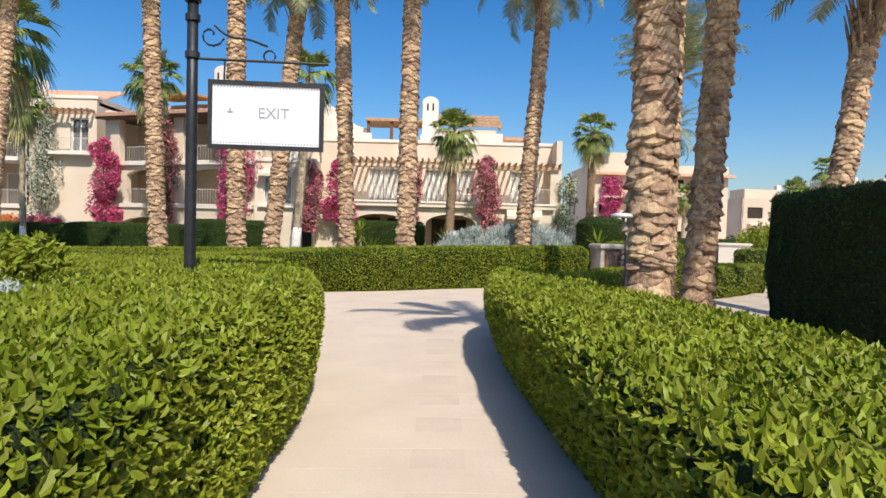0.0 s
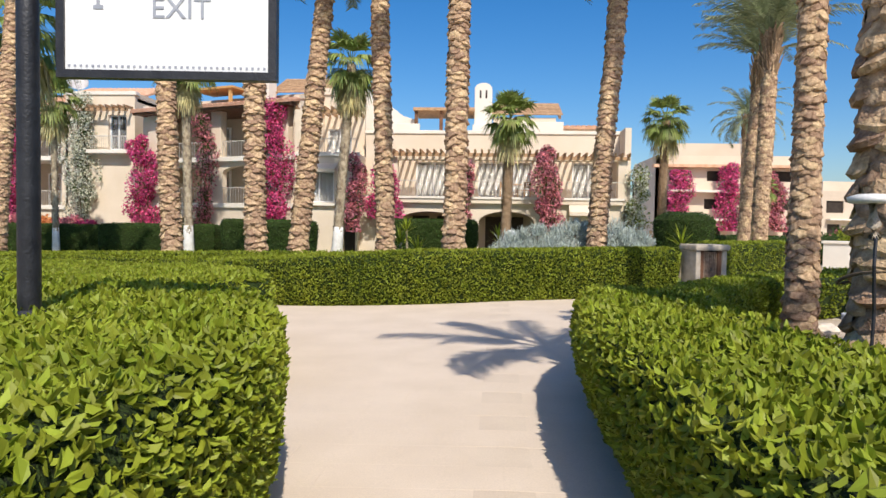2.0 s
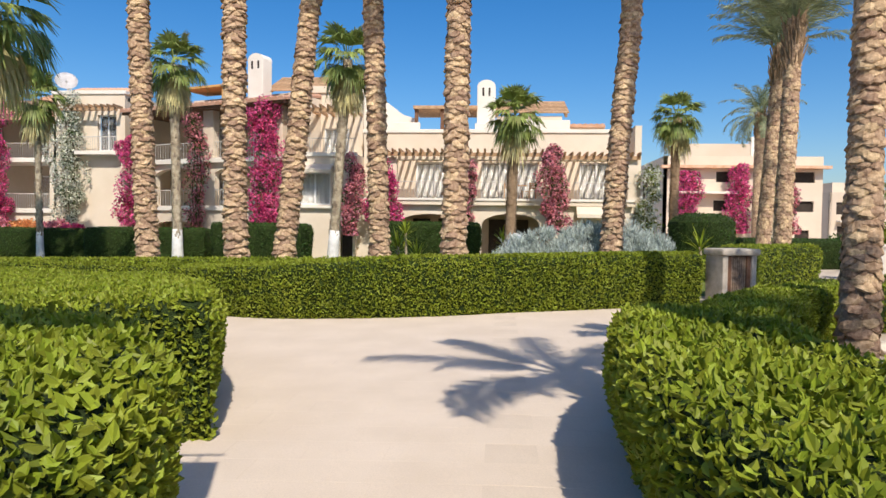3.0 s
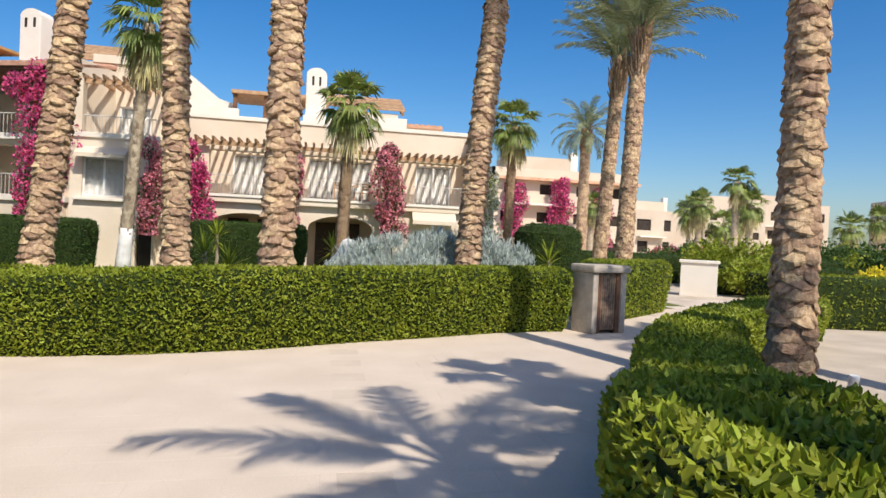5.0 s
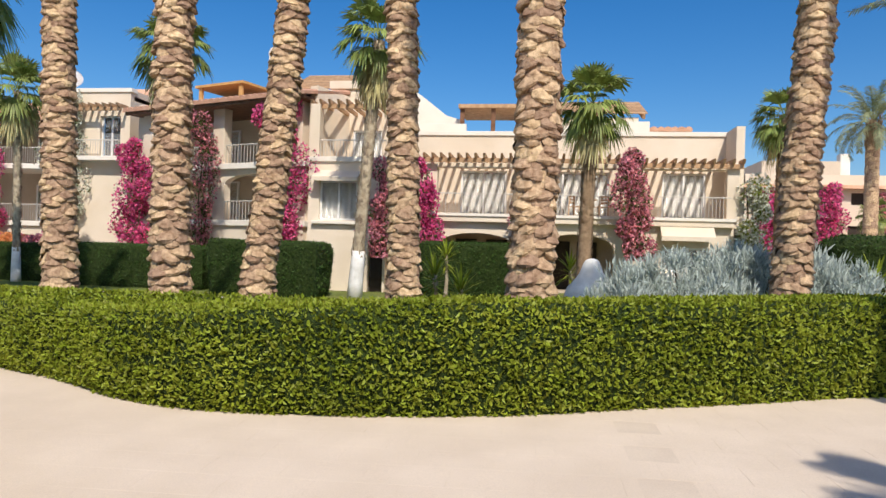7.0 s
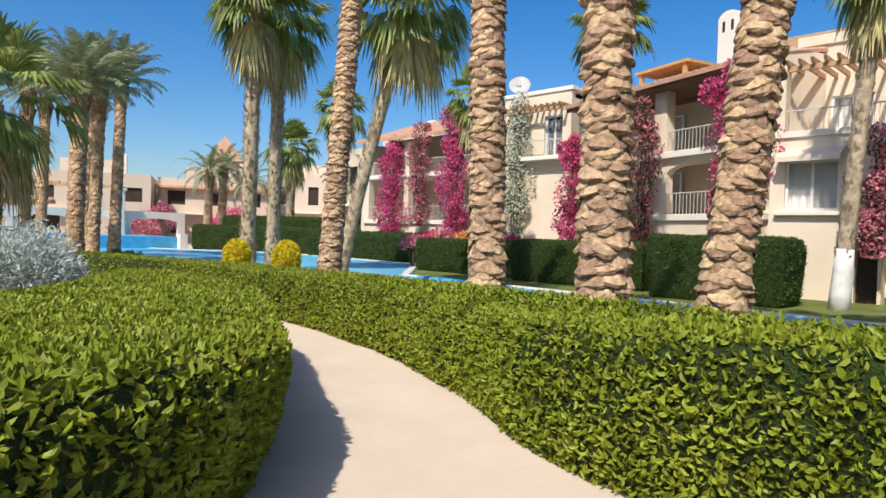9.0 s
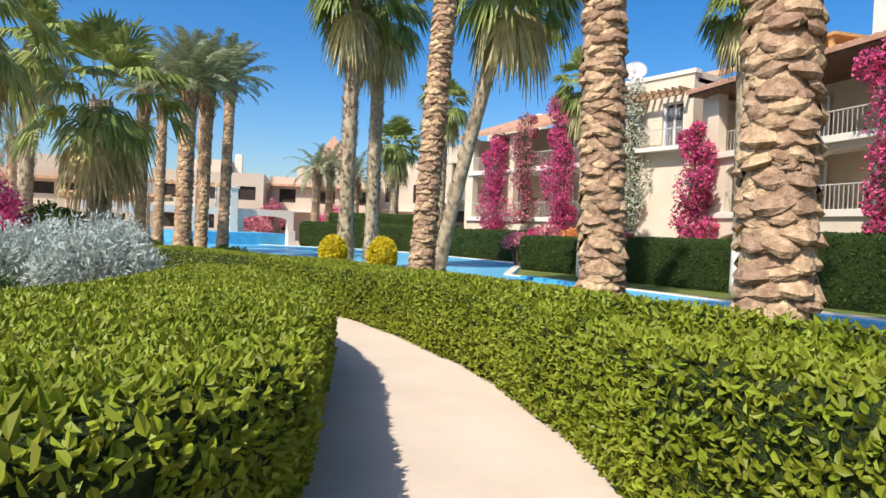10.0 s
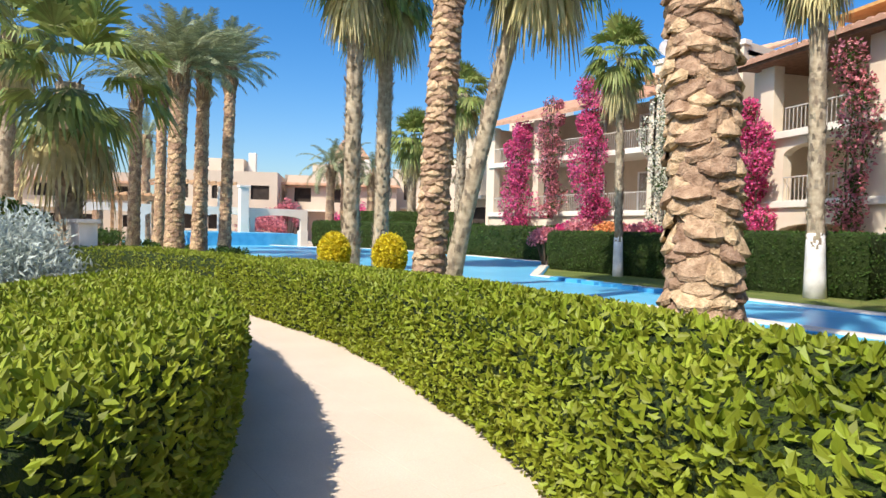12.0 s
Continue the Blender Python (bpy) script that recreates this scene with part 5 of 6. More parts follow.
    tagged(part("dotted_border", bm, M_INK, panel, "grey dotted border"), kind="stuff")


sign(-2.43, 6.35)


def litter_bin(x, y, turn_deg):
    t = thing("litter_bin", x, y, 0, "stone-framed litter bin with brown wooden slats", "litter bin")
    m = Matrix.Translation((x, y, 0)) @ Matrix.Rotation(radians(turn_deg), 4, "Z")
    w, d, h = 0.84, 0.55, 1.26
    for s in (0, 1):
        xa = -w / 2 if s == 0 else w / 2 - 0.13
        box("side_panel", xa, xa + 0.13, 0, d, 0.008, h - 0.14, M_STONE, t, bevel=0.025, m=m)
    box("top", -w / 2 - 0.05, w / 2 + 0.05, -0.06, d + 0.04, h - 0.14, h, M_STONE, t, "weathered stone cap", bevel=0.045, m=m)
    box("back_panel", -w / 2 + 0.13, w / 2 - 0.13, d - 0.08, d - 0.02, 0.008, h - 0.14, M_STONE, t, m=m)
    for s in (-1, 1):
        box("door_post", s * (w / 2 - 0.18) - 0.05, s * (w / 2 - 0.18) + 0.05, 0.03, 0.11, 0.012, h - 0.15, M_DARKWOOD, t, "dark timber post", bevel=0.008, m=m)
    n = 7
    for k in range(n):
        xa = -w / 2 + 0.26 + k * (w - 0.52) / (n - 1)
        box("slat", xa - 0.021, xa + 0.021, 0.05, 0.075, 0.07, h - 0.17, M_SLAT, t, bevel=0.005, m=m)
    for z in (0.28, 0.95):
        box("cross_bar", -w / 2 + 0.2, w / 2 - 0.2, 0.08, 0.11, z, z + 0.05, M_DARKWOOD, t, m=m)
    bm = bmesh.new()
    tube(bm, [m @ Vector((0.02 + 0.022 * math.cos(k), 0.042, 0.68 + 0.03 * math.sin(k))) for k in [i * 0.7 for i in range(10)]], 0.007, 6)
    part("handle", bm, M_BLACK, t, "black ring handle")


litter_bin(4.86, 18.85, 21)


def shrub(name, label, x, y, rx, ry, h, material, n, leaf, seed, category="shrub", z0=None, upright=0.0, spread=0.7, gaps=0.5, clumps=26, group="", low=0.15):
    """A loose bush: bent stems and many leaves gathered in clumps, with gaps and an uneven outline."""
    rng = np.random.default_rng(seed + 70)
    g = level(x) if z0 is None else z0
    t = thing(name, x, y, g, label, category, group)
    a = rng.uniform(0, 2 * math.pi, clumps)
    rr = np.sqrt(rng.uniform(0.02, 1, clumps))
    cz = g + h * (low + (0.86 - low) * np.sqrt(np.clip(1 - rr ** 2.2 * 0.75, 0, 1)) * rng.uniform(0.45, 1.0, clumps))
    cx, cy = x + np.cos(a) * rr * rx * 0.85, y + np.sin(a) * rr * ry * 0.85
    bm = bmesh.new()
    for k in range(min(clumps, 14)):
        tube(bm, [(x + (cx[k] - x) * 0.3, y + (cy[k] - y) * 0.3, g), (x + (cx[k] - x) * 0.75, y + (cy[k] - y) * 0.75, g + (cz[k] - g) * 0.6), (cx[k], cy[k], cz[k])], [0.03, 0.02, 0.01], 5)
    part("stem", bm, M_TWIG, t)
    cr = rng.uniform(0.5, 1.0, clumps) * min(rx, ry, h) * 0.42
    pick = rng.integers(0, clumps, n)
    d = rng.normal(size=(n, 3))
    d /= np.linalg.norm(d, axis=1, keepdims=True)
    p = np.stack([cx[pick], cy[pick], cz[pick]], 1) + d * (cr[pick] * rng.uniform(gaps, 1.1, n))[:, None]
    p[:, 2] = np.maximum(p[:, 2], g + 0.03)
    V, Fc = cards(p, d, leaf[0], leaf[1], rng, spread, 0.2, upright)
    tagged(fast_mesh("foliage", V, Fc, material, t), kind="stuff")
    return t


SB = "silvery grey-leaved bush in soft upright sprays"
for k, (x, y, rx, h) in enumerate([(0.35, 19.75, 0.7, 1.75), (1.15, 20.0, 0.85, 2.1), (2.0, 20.6, 0.85, 2.1), (2.9, 20.9, 0.85, 2.05), (3.5, 21.0, 0.6, 1.8)]):
    shrub("silver_bush", SB + " behind the hedge", x, y, rx, 0.7, h, M_SILVER, 5200, (0.13, 0.022), k, upright=1.1, spread=0.45, gaps=0.3, group="silver bushes")
shrub("silver_bush", SB + " beside the path", -15.7, 15.6, 1.45, 1.3, 1.55, M_SILVER, 15000, (0.11, 0.03), 11, upright=0.5, gaps=0.5, clumps=60, group="silver bushes")
shrub("silver_bush", SB + " beside the path", -16.0, 14.1, 1.2, 1.2, 1.45, M_SILVER, 9000, (0.11, 0.03), 12, upright=0.5, gaps=0.5, clumps=46, group="silver bushes")
shrub("green_shrub", "low dark green shrub before the silver bush", -13.6, 14.0, 0.75, 0.75, 0.95, M_LEAF2, 3500, (0.09, 0.04), 13)
shrub("silver_bush", SB + " behind the hedge", -5.4, 7.6, 1.1, 1.0, 0.95, M_SILVER, 7000, (0.11, 0.025), 14, upright=0.8, gaps=0.4, group="silver bushes")
shrub("silver_bush", SB + " behind the hedge", -6.6, 8.6, 1.0, 1.0, 1.0, M_SILVER, 5000, (0.11, 0.025), 15, upright=0.8, gaps=0.4, group="silver bushes")
shrub("green_shrub", "broad-leaved green shrub beside the clipped hedge", -6.6, 10.0, 1.1, 1.0, 1.75, M_LEAF, 4200, (0.16, 0.07), 16)
shrub("green_shrub", "broad-leaved green shrub beside the clipped hedge", -7.3, 10.6, 1.0, 1.0, 1.5, M_LEAF, 3000, (0.16, 0.07), 17)
for k, (x, y) in enumerate([(-23.75, 24.1), (-22.0, 25.0)]):
    a = [i * 2 * math.pi / 20 for i in range(20)]
    t = thing("yellow_shrub", x, y, -0.2, "small clipped bright yellow ball shrub beside the pool", "shrub", "yellow shrubs")
    rng = np.random.default_rng(k + 5)
    d = rng.normal(size=(7000, 3))
    d /= np.linalg.norm(d, axis=1, keepdims=True)
    p = np.array([x, y, 0.5]) + d * rng.uniform(0.30, 0.50, 7000)[:, None] * np.array([1.0, 1.0, 1.25])
    V, Fc = cards(p, d, 0.08, 0.05, rng, 0.55, 0.2)
    tagged(fast_mesh("foliage", V, Fc, M_YELLOW, t), kind="stuff")
    bm = bmesh.new()
    tube(bm, [(x, y, -0.2), (x, y, 0.45)], 0.05, 8)
    part("stem", bm, M_TWIG, t)
# flower bed before the pool house
for k in range(7):
    mt = (M_PALEPINK, M_PINK, M_PALEPINK, M_ORANGE, M_ORANGE, M_PALEPINK, M_PINK)[k]
    shrub("flowering_shrub", ("orange" if mt is M_ORANGE else "pink") + " flowering shrub behind the clipped hedge", -26.8 + k * 0.95, 35.3 + 0.2 * (k % 2), 0.8, 0.7, 2.0 + 0.15 * (k % 3), mt, 1500, (0.13, 0.09), 30 + k, group="flower bed", low=0.4)

# plaster mound with a rounded top at the foot of a palm
bm = bmesh.new()
prof = [(0.78, 0.0), (0.76, 0.35), (0.66, 0.62), (0.45, 0.85), (0.32, 1.05), (0.24, 1.28), (0.16, 1.40), (0.05, 1.44)]
ringv = [[bm.verts.new((0.45 + r * math.cos(i * math.pi / 10) * (1 + 0.04 * math.sin(3 * i)), 29.0 + 0.8 * r * math.sin(i * math.pi / 10), z)) for i in range(20)] for r, z in prof]
for a, b in zip(ringv, ringv[1:]):
    for i in range(20):
        bm.faces.new((a[i], a[(i + 1) % 20], b[(i + 1) % 20], b[i]))
bm.faces.new(ringv[-1])
tagged(part("plaster_mound", bm, M_WASH, None, "", True), "white plastered mound at the foot of a palm", "garden ornament")
tp = thing("stucco_planter", 1.7, 29.2, 0, "low white plastered planter beside the mound", "planter")
box("body", 1.0, 2.5, 28.8, 29.5, 0, 0.75, M_WASH, tp, bevel=0.06)
box("soil", 1.06, 2.44, 28.86, 29.44, 0.74, 0.765, M_SOIL, tp)


def yucca(x, y, h, seed, leaves=40, ln=0.75, pot=False):
    rng = np.random.default_rng(seed)
    g = level(x)
    t = thing("yucca", x, y, g, "spiky green yucca" + (" in a terracotta bowl" if pot else " on the lawn"), "plant", "yuccas")
    bm = bmesh.new()
    tube(bm, [(x, y, g), (x + 0.04, y, g + h * 0.5), (x, y, g + h)], [0.07, 0.055, 0.05], 8)
    part("stem", bm, M_BARK2, t)
    V, Fc = [], []
    for i in range(leaves):
        az, f = i * 2.39996, i / leaves
        el = 1.3 - 1.9 * f
        d = np.array([math.cos(az) * math.cos(el), math.sin(az) * math.cos(el), math.sin(el)])
        s = np.array([-math.sin(az), math.cos(az), 0]) * 0.032
        b0 = np.array([x, y, g + h - 0.35 * f])
        L = ln * rng.uniform(0.8, 1.1)
        k = len(V)
        V.extend([b0 - s * 0.6, b0 + s * 0.6, b0 + d * L * 0.5 + s, b0 + d * L * 0.5 - s])
        Fc.append((k, k + 1, k + 2, k + 3))
        k = len(V)
        tip = b0 + d * L - np.array([0, 0, 0.12 * L])
        V.extend([b0 + d * L * 0.5 - s, b0 + d * L * 0.5 + s, tip + s * 0.1, tip - s * 0.1])
        Fc.append((k, k + 1, k + 2, k + 3))
    tagged(fast_mesh("foliage", np.array(V), np.array(Fc), M_LEAF, t), kind="stuff")
    if pot:
        bm = bmesh.new()
        tube(bm, [(x, y, g), (x, y, g + 0.18), (x, y, g + 0.24)], [0.34, 0.45, 0.46], 20)
        part("pot", bm, M_TERRA, t, "wide terracotta bowl")


yucca(-3.3, 25.2, 1.1, 1, pot=True)
yucca(-2.75, 25.6, 0.75, 2, pot=True)
yucca(-3.9, 31.0, 1.5, 3)
yucca(0.0, 32.2, 1.1, 4)
yucca(5.9, 25.2, 1.15, 5, 34, 0.8)

# spotlight strapped to a palm, garden stake lamp
t = thing("spotlight", 1.93, 6.83, 1.3, "white garden spotlight strapped to a palm trunk", "lamp")
bm = bmesh.new()
tube(bm, [(1.80, 6.70, 1.77), (1.80, 6.70, 1.80), (1.80, 6.70, 1.815)], [0.10, 0.11, 0.06], 18)
part("lamp_head", bm, M_FRAME, t, "flat white lamp head", True)
bm = bmesh.new()
tube(bm, [(1.82, 6.72, 1.77), (1.84, 6.74, 1.66), (1.88, 6.80, 1.60)], [0.02, 0.035, 0.03], 10)
part("arm", bm, M_STONE, t, "grey lamp arm", True)
bm = bmesh.new()
tube(bm, [(1.88, 6.79, 1.62), (1.86, 6.76, 1.45), (1.88, 6.78, 1.2), (1.86, 6.76, 0.9), (1.88, 6.79, 0.5)], 0.010, 6)
part("cable", bm, M_BLACK, t, "black cable")
bm = bmesh.new()
tube(bm, [(2.22 + 0.315 * math.cos(a), 7.14 + 0.315 * math.sin(a), 1.36 + 0.05 * math.sin(a * 2)) for a in [i * 2 * math.pi / 28 for i in range(29)]], 0.010, 6)
part("strap", bm, M_TWIG, t, "brown strap round the trunk")
t = thing("stake_lamp", 5.15, 13.5, 0, "small white garden lamp on a stake", "lamp")
bm = bmesh.new()
tube(bm, [(5.2, 13.5, 0.0), (5.12, 13.5, 0.28)], 0.022, 8)
part("stake", bm, M_FRAME, t)
bm = bmesh.new()
tube(bm, [(5.10, 13.46, 0.26), (5.10, 13.43, 0.36), (5.10, 13.42, 0.40)], [0.035, 0.055, 0.05], 12)
part("lamp_head", bm, M_FRAME, t)
# loose pale stones by the palms
for k, (x, y, r) in enumerate([(3.05, 8.9, 0.16), (3.5, 9.0, 0.12), (4.1, 13.2, 0.15), (5.05, 13.9, 0.17), (5.3, 14.4, 0.12), (4.0, 9.5, 0.14)]):
    bm = bmesh.new()
    bmesh.ops.create_icosphere(bm, subdivisions=2, radius=r, matrix=Matrix.Translation((x, y, r * 0.45)) @ Matrix.Diagonal((1.2, 0.9, 0.65, 1)))
    for v in bm.verts:
        v.co += v.normal * noise.noise(v.co * 6) * r * 0.4
    tagged(part("stone", bm, M_COPING, None, "", False), "pale rough garden stone beside a palm", "stone", "garden stones")

# ---- beyond the path to the houses ----
for x0, x1, y0, y1, z1, turn in ((12.0, 13.2, 28.0, 29.2, 1.25, -32), (12.2, 13.8, 24.2, 25.2, 1.0, -34), (14.5, 17.5, 26.5, 27.3, 0.9, -20)):
    cx, cy = (x0 + x1) / 2, (y0 + y1) / 2
    t = thing("garden_wall", cx, cy, 0, "low cream rendered garden wall with flat cap", "wall", "garden walls")
    m = Matrix.Translation((cx, cy, 0)) @ Matrix.Rotation(radians(turn), 4, "Z")
    box("body", -(x1 - x0) / 2, (x1 - x0) / 2, -0.3, 0.3, 0, z1 - 0.1, M_WHITEW, t, bevel=0.01, m=m)
    box("cap", -(x1 - x0) / 2 - 0.06, (x1 - x0) / 2 + 0.06, -0.36, 0.36, z1 - 0.1, z1, M_WHITEW, t, bevel=0.02, m=m)
for k, (x, y, rx, h, mt) in enumerate([(17.5, 25.5, 1.8, 1.1, M_YELLOW), (20.5, 27.5, 2.0, 1.2, M_YELLOW), (15.0, 28.8, 1.7, 1.3, M_LEAF), (16.5, 33, 2.0, 2.4, M_LEAF), (23, 31, 2.4, 2.2, M_LEAF2), (27, 36, 2.6, 2.0, M_LEAF),
                                       (13.0, 22.5, 1.2, 0.9, M_LEAF2), (32, 44, 3, 2.4, M_LEAF2), (40, 52, 3.4, 2.6, M_LEAF), (24, 50, 2.8, 1.8, M_LEAF2), (36, 66, 3, 2.6, M_LEAF2), (48, 70, 3.5, 2.8, M_LEAF), (56, 80, 4, 3.2, M_LEAF2)]):
    shrub("garden_shrub", ("yellow-green" if mt is M_YELLOW else "green") + " garden shrub beyond the path", x, y, rx, rx * 0.8, h, mt, 2600, (0.14 + rx * 0.03, 0.07 + rx * 0.015), 100 + k, group="garden shrubs")
for k, (x, y, h, s) in enumerate([(32.2, 61.1, 5.6, 0.95), (31.9, 55.4, 7.2, 0.9), (32.9, 55.0, 5.4, 0.9), (22.5, 62.0, 5.0, 0.8), (46, 86, 6.5, 1.4), (43, 74, 4.6, 1.2), (56, 90, 6.5, 1.4), (84, 96, 7.5, 1.6), (68, 84, 5.5, 1.4), (62, 112, 8, 1.6)]):
    fan_palm(x, y, h, 0.28, (0.1, 0), 30 + k, s, s * 0.8, 26, skirt=8, label="far fan palm among the houses", z0=0, shaggy=False)
for k, (x, y, z0, z1, w, mt) in enumerate([(16.2, 64.4, 2.0, 6.6, 1.8, M_PINK), (20.4, 64.3, 1.5, 7.0, 2.0, M_PINK), (24.6, 64.4, 1.5, 6.2, 1.8, M_PALEPINK)]):
    climber(x, y, z0, z1, w, 1.2, mt, 60 + k, "bougainvillea climbing the far cream house", 2600, 0.2)
for k, (x, y) in enumerate([(28.5, 60), (31, 62), (33.5, 63)]):
    shrub("flowering_shrub", "red flowering shrub before the far houses", x, y, 1.8, 1.2, 1.9, M_PALEPINK, 1500, (0.2, 0.12), 140 + k, group="red shrubs")
# wooden fence beside the corner of the house
t = thing("wooden_fence", 8.0, 33.5, 0, "low golden wooden picket fence by the house corner", "fence")
for k in range(16):
    box("picket", 6.7 + k * 0.17, 6.82 + k * 0.17, 33.4, 33.43, 0.02, 1.5, M_WOOD, t, bevel=0.008)
for z in (0.4, 1.2):
    box("rail", 6.6, 9.5, 33.43, 33.48, z, z + 0.08, M_WOOD, t)

# ---- pool side ----
GD = "slender date palm with grey-green feather crown by the pool"
for k, (x, y, h, r) in enumerate([(-32.85, 21.5, 7.4, 0.34), (-39.1, 25.15, 9.2, 0.27), (-38.4, 20.9, 7.9, 0.25), (-45.1, 23.2, 8.8, 0.27), (-35.1, 22.9, 7.8, 0.25), (-41.8, 24.7, 9.3, 0.26)]):
    date_palm(x, y, h, r, (0.3 * math.sin(k * 2.1), 0.15), True, 60 + k, GD, 38, 2.4, 0.8, 0, -0.2, 8, 0.16, (1.5, 0.15), 0.7)
FL = "large fan palm with broad leaves and dry yellow skirt"
fan_palm(-28.0, 17.6, 5.5, 0.36, (0.1, 0.0), 21, 1.35, 1.75, 30, skirt=7, label=FL, elevs=(1.4, -0.75))
fan_palm(-24.2, 13.4, 6.8, 0.30, (0.1, 0.2), 22, 1.35, 1.6, 28, skirt=9, label=FL, elevs=(1.4, -0.75))
fan_palm(-37.0, 16.0, 9.0, 0.30, (0.1, 0.2), 23, 1.2, 1.2, 30, skirt=9, label=FL)
fan_palm(-40.8, 40.5, 10.2, 0.3, (0.2, 0), 24, 1.3, 1.1, 32, skirt=10, label="tall fan palm on the far pool bank", z0=-0.2)
fan_palm(-51.0, 43.0, 8.6, 0.35, (0.2, 0), 25, 1.5, 1.2, 32, skirt=10, label="fan palm on the far pool bank", z0=-0.2)
for k, (x, y, h) in enumerate([(-58.6, 39.4, 6.6), (-60.2, 41.5, 7.2), (-57.0, 42.5, 6.0), (-50, 48, 6.4), (-44, 46, 5.6), (-62, 22, 7.5), (-66, 26, 8.5), (-70, 17, 8), (-58, 12, 9), (-52, 8, 8)]):
    date_palm(x, y, h, 0.38, (0.2, 0), True, 80 + k, "bushy date palm across the pool", 26, 3.0, 0.5, 0, -0.2, 6, 0.3, (1.35, -0.5))
# raised basin with blue tiled wall
t = thing("raised_pool", -57, 31, -0.2, "raised blue-tiled pool basin with overflow edge", "pool")
box("basin_wall", -64, -53, 26.5, 34.5, -0.2, 0.68, M_POOLTILE, t, "bright blue tiled wall")
box("basin_water", -63.7, -53.2, 26.8, 34.2, 0.68, 0.72, M_WATER, t, "blue water")
box("corner_post", -53.1, -52.5, 34.4, 35.0, -0.2, 0.95, M_WHITEW, t, "cream end pier", bevel=0.02)
t = thing("pool_weir", -18.4, 30.0, -0.2, "row of dark blue tiled blocks across the pool channel", "pool weir")
for k in range(6):
    box("block", -20.6 + k * 0.75, -20.1 + k * 0.75, 29.75 - k * 0.1, 30.15 - k * 0.1, -0.25, -0.09, M_POOLTILE, t, bevel=0.015)
# white footbridge with pillars behind the pool
t = thing("footbridge", -58, 31, -0.2, "white footbridge with low arches and tall lantern piers", "bridge")
wall_open("parapet", t, 20.0, 38.0, -0.2, 2.7, 60.0, 0.4, [(20.5, 24.6, -0.2, 2.15, 0.35), (25.0, 28.9, -0.2, 2.15, 0.35), (29.3, 33.0, -0.2, 2.15, 0.35), (33.4, 37.4, -0.2, 2.15, 0.35)], M_WHITEW, m=Matrix.Rotation(radians(90), 4, "Z"))
for y in (32.3,):
    box("pier", -59.9, -59.2, y - 0.35, y + 0.35, -0.2, 4.3, M_WHITEW, t, "white square pier", bevel=0.04)
    box("pier_cap", -60.0, -59.1, y - 0.45, y + 0.45, 4.3, 4.5, M_WHITEW, t, bevel=0.04)
# timber pergola by the terrace
t = thing("garden_pergola", -52, 22, -0.2, "long timber pergola over a shaded terrace", "pergola")
for y in (19.5, 22.0, 24.5):
    box("post", -50.6, -50.4, y - 0.1, y + 0.1, -0.2, 2.7, M_WOOD, t)
    box("post", -54.1, -53.9, y - 0.1, y + 0.1, -0.2, 2.7, M_WOOD, t)
box("beam", -50.65, -50.35, 18.8, 25.3, 2.7, 2.95, M_WOOD, t)
box("beam", -54.15, -53.85, 18.8, 25.3, 2.7, 2.95, M_WOOD, t)
for k in range(14):
    box("rafter", -54.6, -49.9, 19.0 + k * 0.46, 19.1 + k * 0.46, 2.95, 3.13, M_WOOD, t)
t = thing("garden_pergola", -60, 32, 4.2, "golden timber pergola on the white footbridge", "pergola")
for y in (26.5, 31.5):
    box("post", -61.6, -61.4, y - 0.1, y + 0.1, 2.0, 4.6, M_WHITEW, t)
    box("post", -64.1, -63.9, y - 0.1, y + 0.1, 0.0, 4.6, M_WHITEW, t)
for k in range(12):
    box("rafter", -64.6, -60.9, 26.0 + k * 0.55, 26.12 + k * 0.55, 4.6, 4.82, M_WOOD, t)
# low wall and terrace before the fan palms
t = thing("garden_wall", -25.5, 17.4, -0.2, "low cream rendered wall with flat cap under the palms", "wall", "garden walls")
box("body", -27.5, -23.8, 17.5, 17.9, -0.2, 1.2, M_WHITEW, t, bevel=0.01)
box("cap", -27.6, -23.7, 17.44, 17.96, 1.2, 1.3, M_WHITEW, t, bevel=0.02)
for k, (x, y, rx, h, mt) in enumerate([(-24.2, 14.6, 1.3, 2.6, M_PINK), (-25.4, 13.6, 1.4, 2.2, M_PINK), (-27.6, 13.8, 1.8, 4.6, M_PALEPINK), (-24.6, 15.9, 1.2, 1.9, M_LEAF), (-23.0, 13.0, 1.4, 1.8, M_LEAF2), (-26.6, 16.2, 1.2, 2.2, M_LEAF2)]):
    shrub("garden_shrub", ("pink flowering" if mt in (M_PINK, M_PALEPINK) else "green") + " garden shrub under the fan palms", x, y, rx, rx * 0.8, h, mt, 2600, (0.14, 0.08), 160 + k, group="garden shrubs")
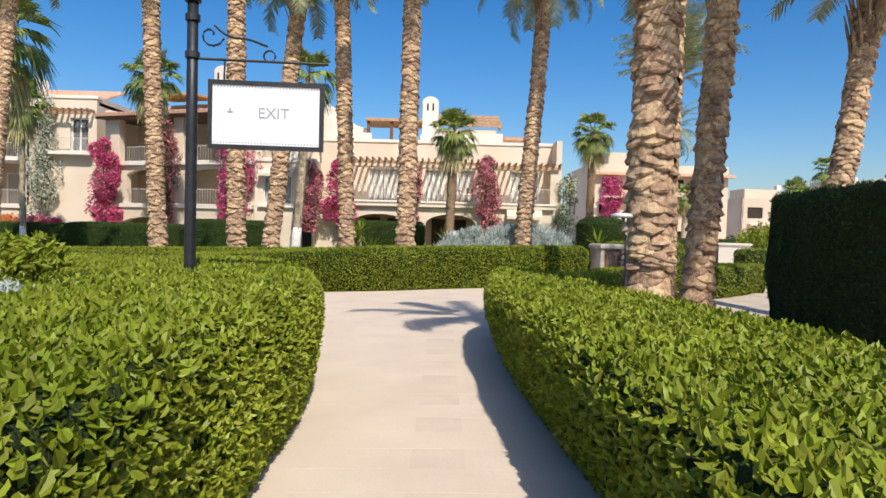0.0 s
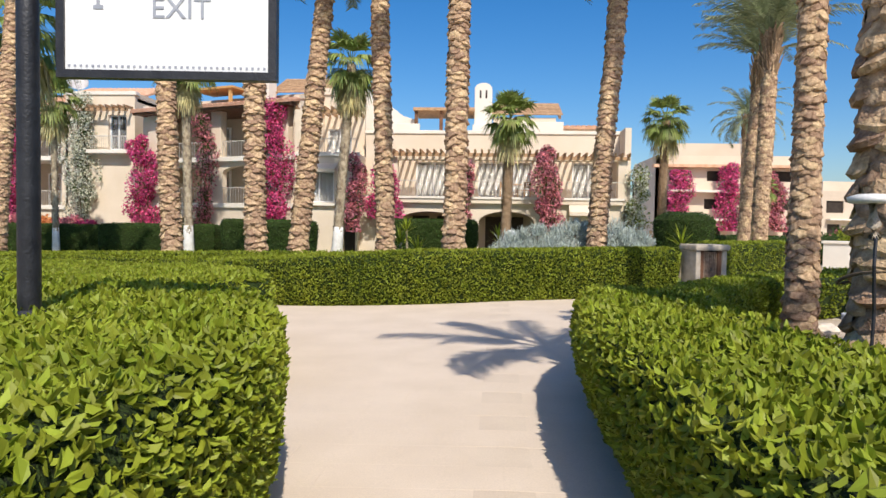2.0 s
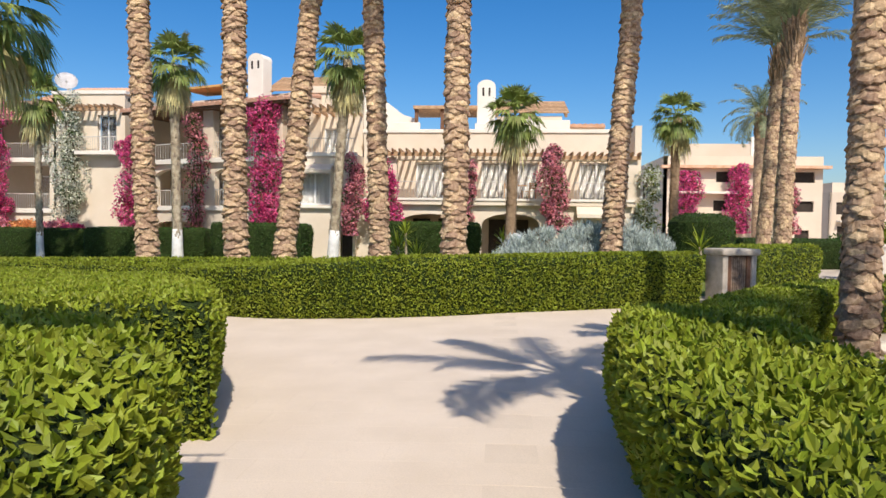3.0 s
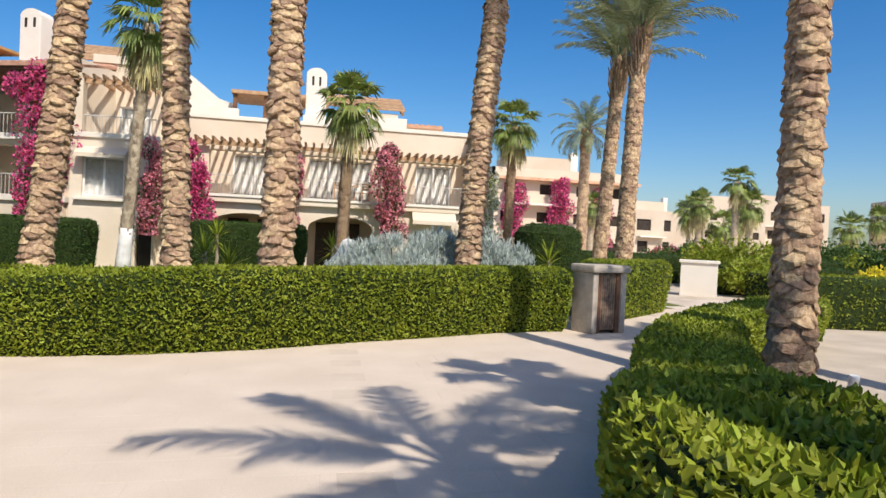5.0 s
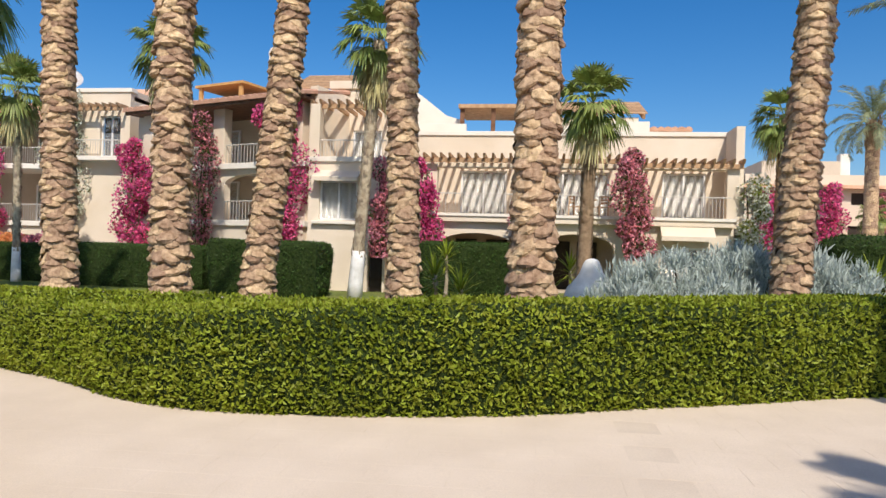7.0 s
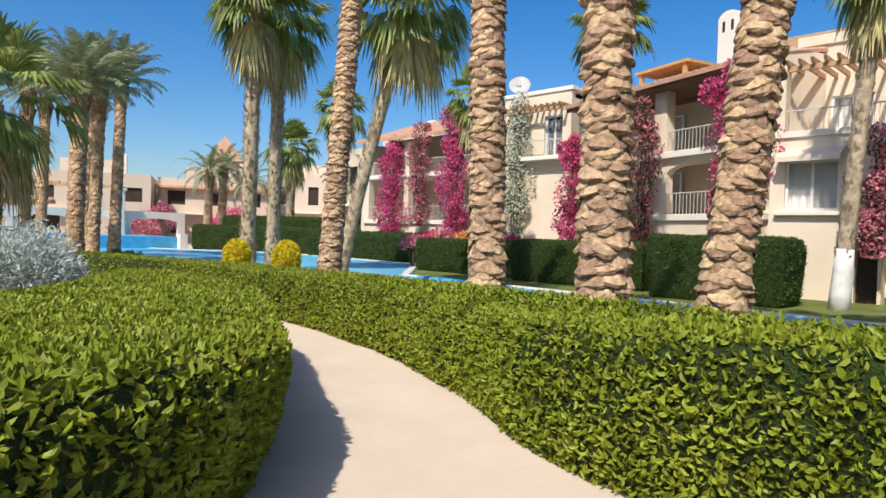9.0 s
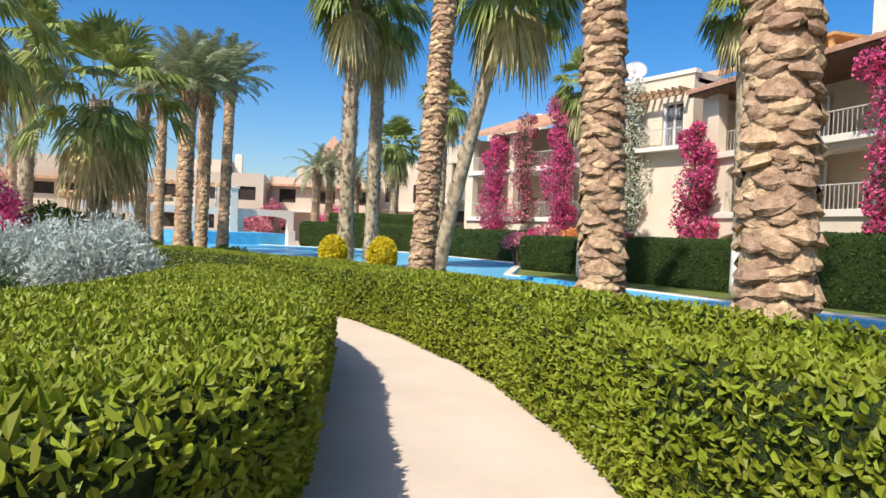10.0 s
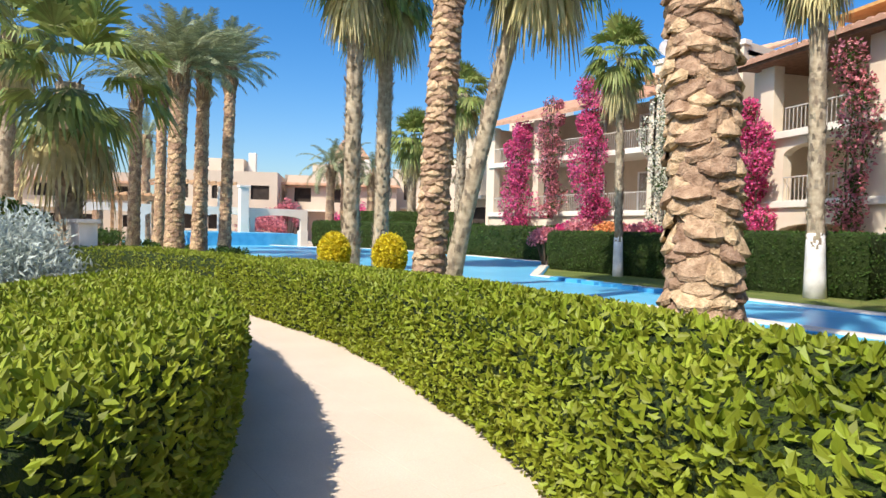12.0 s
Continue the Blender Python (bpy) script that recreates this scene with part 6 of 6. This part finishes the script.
for k, (x, y, rx, h, mt) in enumerate([(-68.5, 46.5, 2.2, 4.8, M_PINK), (-70.0, 40.0, 1.6, 5.0, M_PALEPINK), (-69, 52, 1.8, 2.4, M_PALEPINK), (-66, 36, 2.2, 3.0, M_PALEPINK), (-36.5, 44.0, 1.6, 2.0, M_LEAF2)]):
    shrub("flowering_shrub", "bougainvillea bush before the houses across the pool", x, y, rx, rx, h, mt, 1600, (0.24, 0.16), 190 + k, group="far flowering shrubs")
for k, (x, y, rx, h) in enumerate([(-46, 20.5, 1.6, 1.1), (-49, 21, 1.8, 1.1), (-43.0, 22.0, 1.4, 0.6), (-37, 22.8, 1.2, 0.5), (-35.2, 24.2, 1.3, 0.5)]):
    shrub("low_shrub", "low clipped green shrub on the pool bank", x, y, rx, rx * 0.7, h, M_LEAF2, 1800, (0.12, 0.06), 210 + k, group="pool bank shrubs")
# pavilion roof
bm = bmesh.new()
r = bmesh.ops.create_cone(bm, cap_ends=True, segments=4, radius1=3.2, radius2=0.05, depth=3.2, matrix=Matrix.Translation((-79, 51, 11.2)) @ Matrix.Rotation(radians(20), 4, "Z"))
t = thing("pavilion", -79, 51, -0.2, "far pavilion with a pointed terracotta roof", "pavilion")
part("roof", bm, M_TILE, t, "pointed terracotta roof")
box("tower", -80.8, -77.2, 49.2, 52.8, -0.2, 9.6, M_FARH, t)


# ---- grass blades on the lawn strip nearest the path ----
rng = np.random.default_rng(77)
n = 60000
gx, gy = rng.uniform(-24, 4, n), rng.uniform(18.0, 26.0, n)
keep = np.array([y > centre for y, centre in zip(gy, np.interp(gx, [-24, -18, -12, -8, -4, -1, 4], [19.5, 20.6, 20.9, 20, 18, 17.6, 20]))])
gx, gy = gx[keep], gy[keep]
p = np.stack([gx, gy, np.interp(gx, [-8, 0], [-0.22, 0.0]) + 0.03], 1)
V, Fc = cards(p, np.tile([0.0, 0.0, 1.0], (len(p), 1)), 0.09, 0.012, rng, 0.35, 0.1, 0.6)
tagged(fast_mesh("grass", V, Fc, M_BLADE), "short green and straw-coloured grass blades", "grass", kind="stuff")
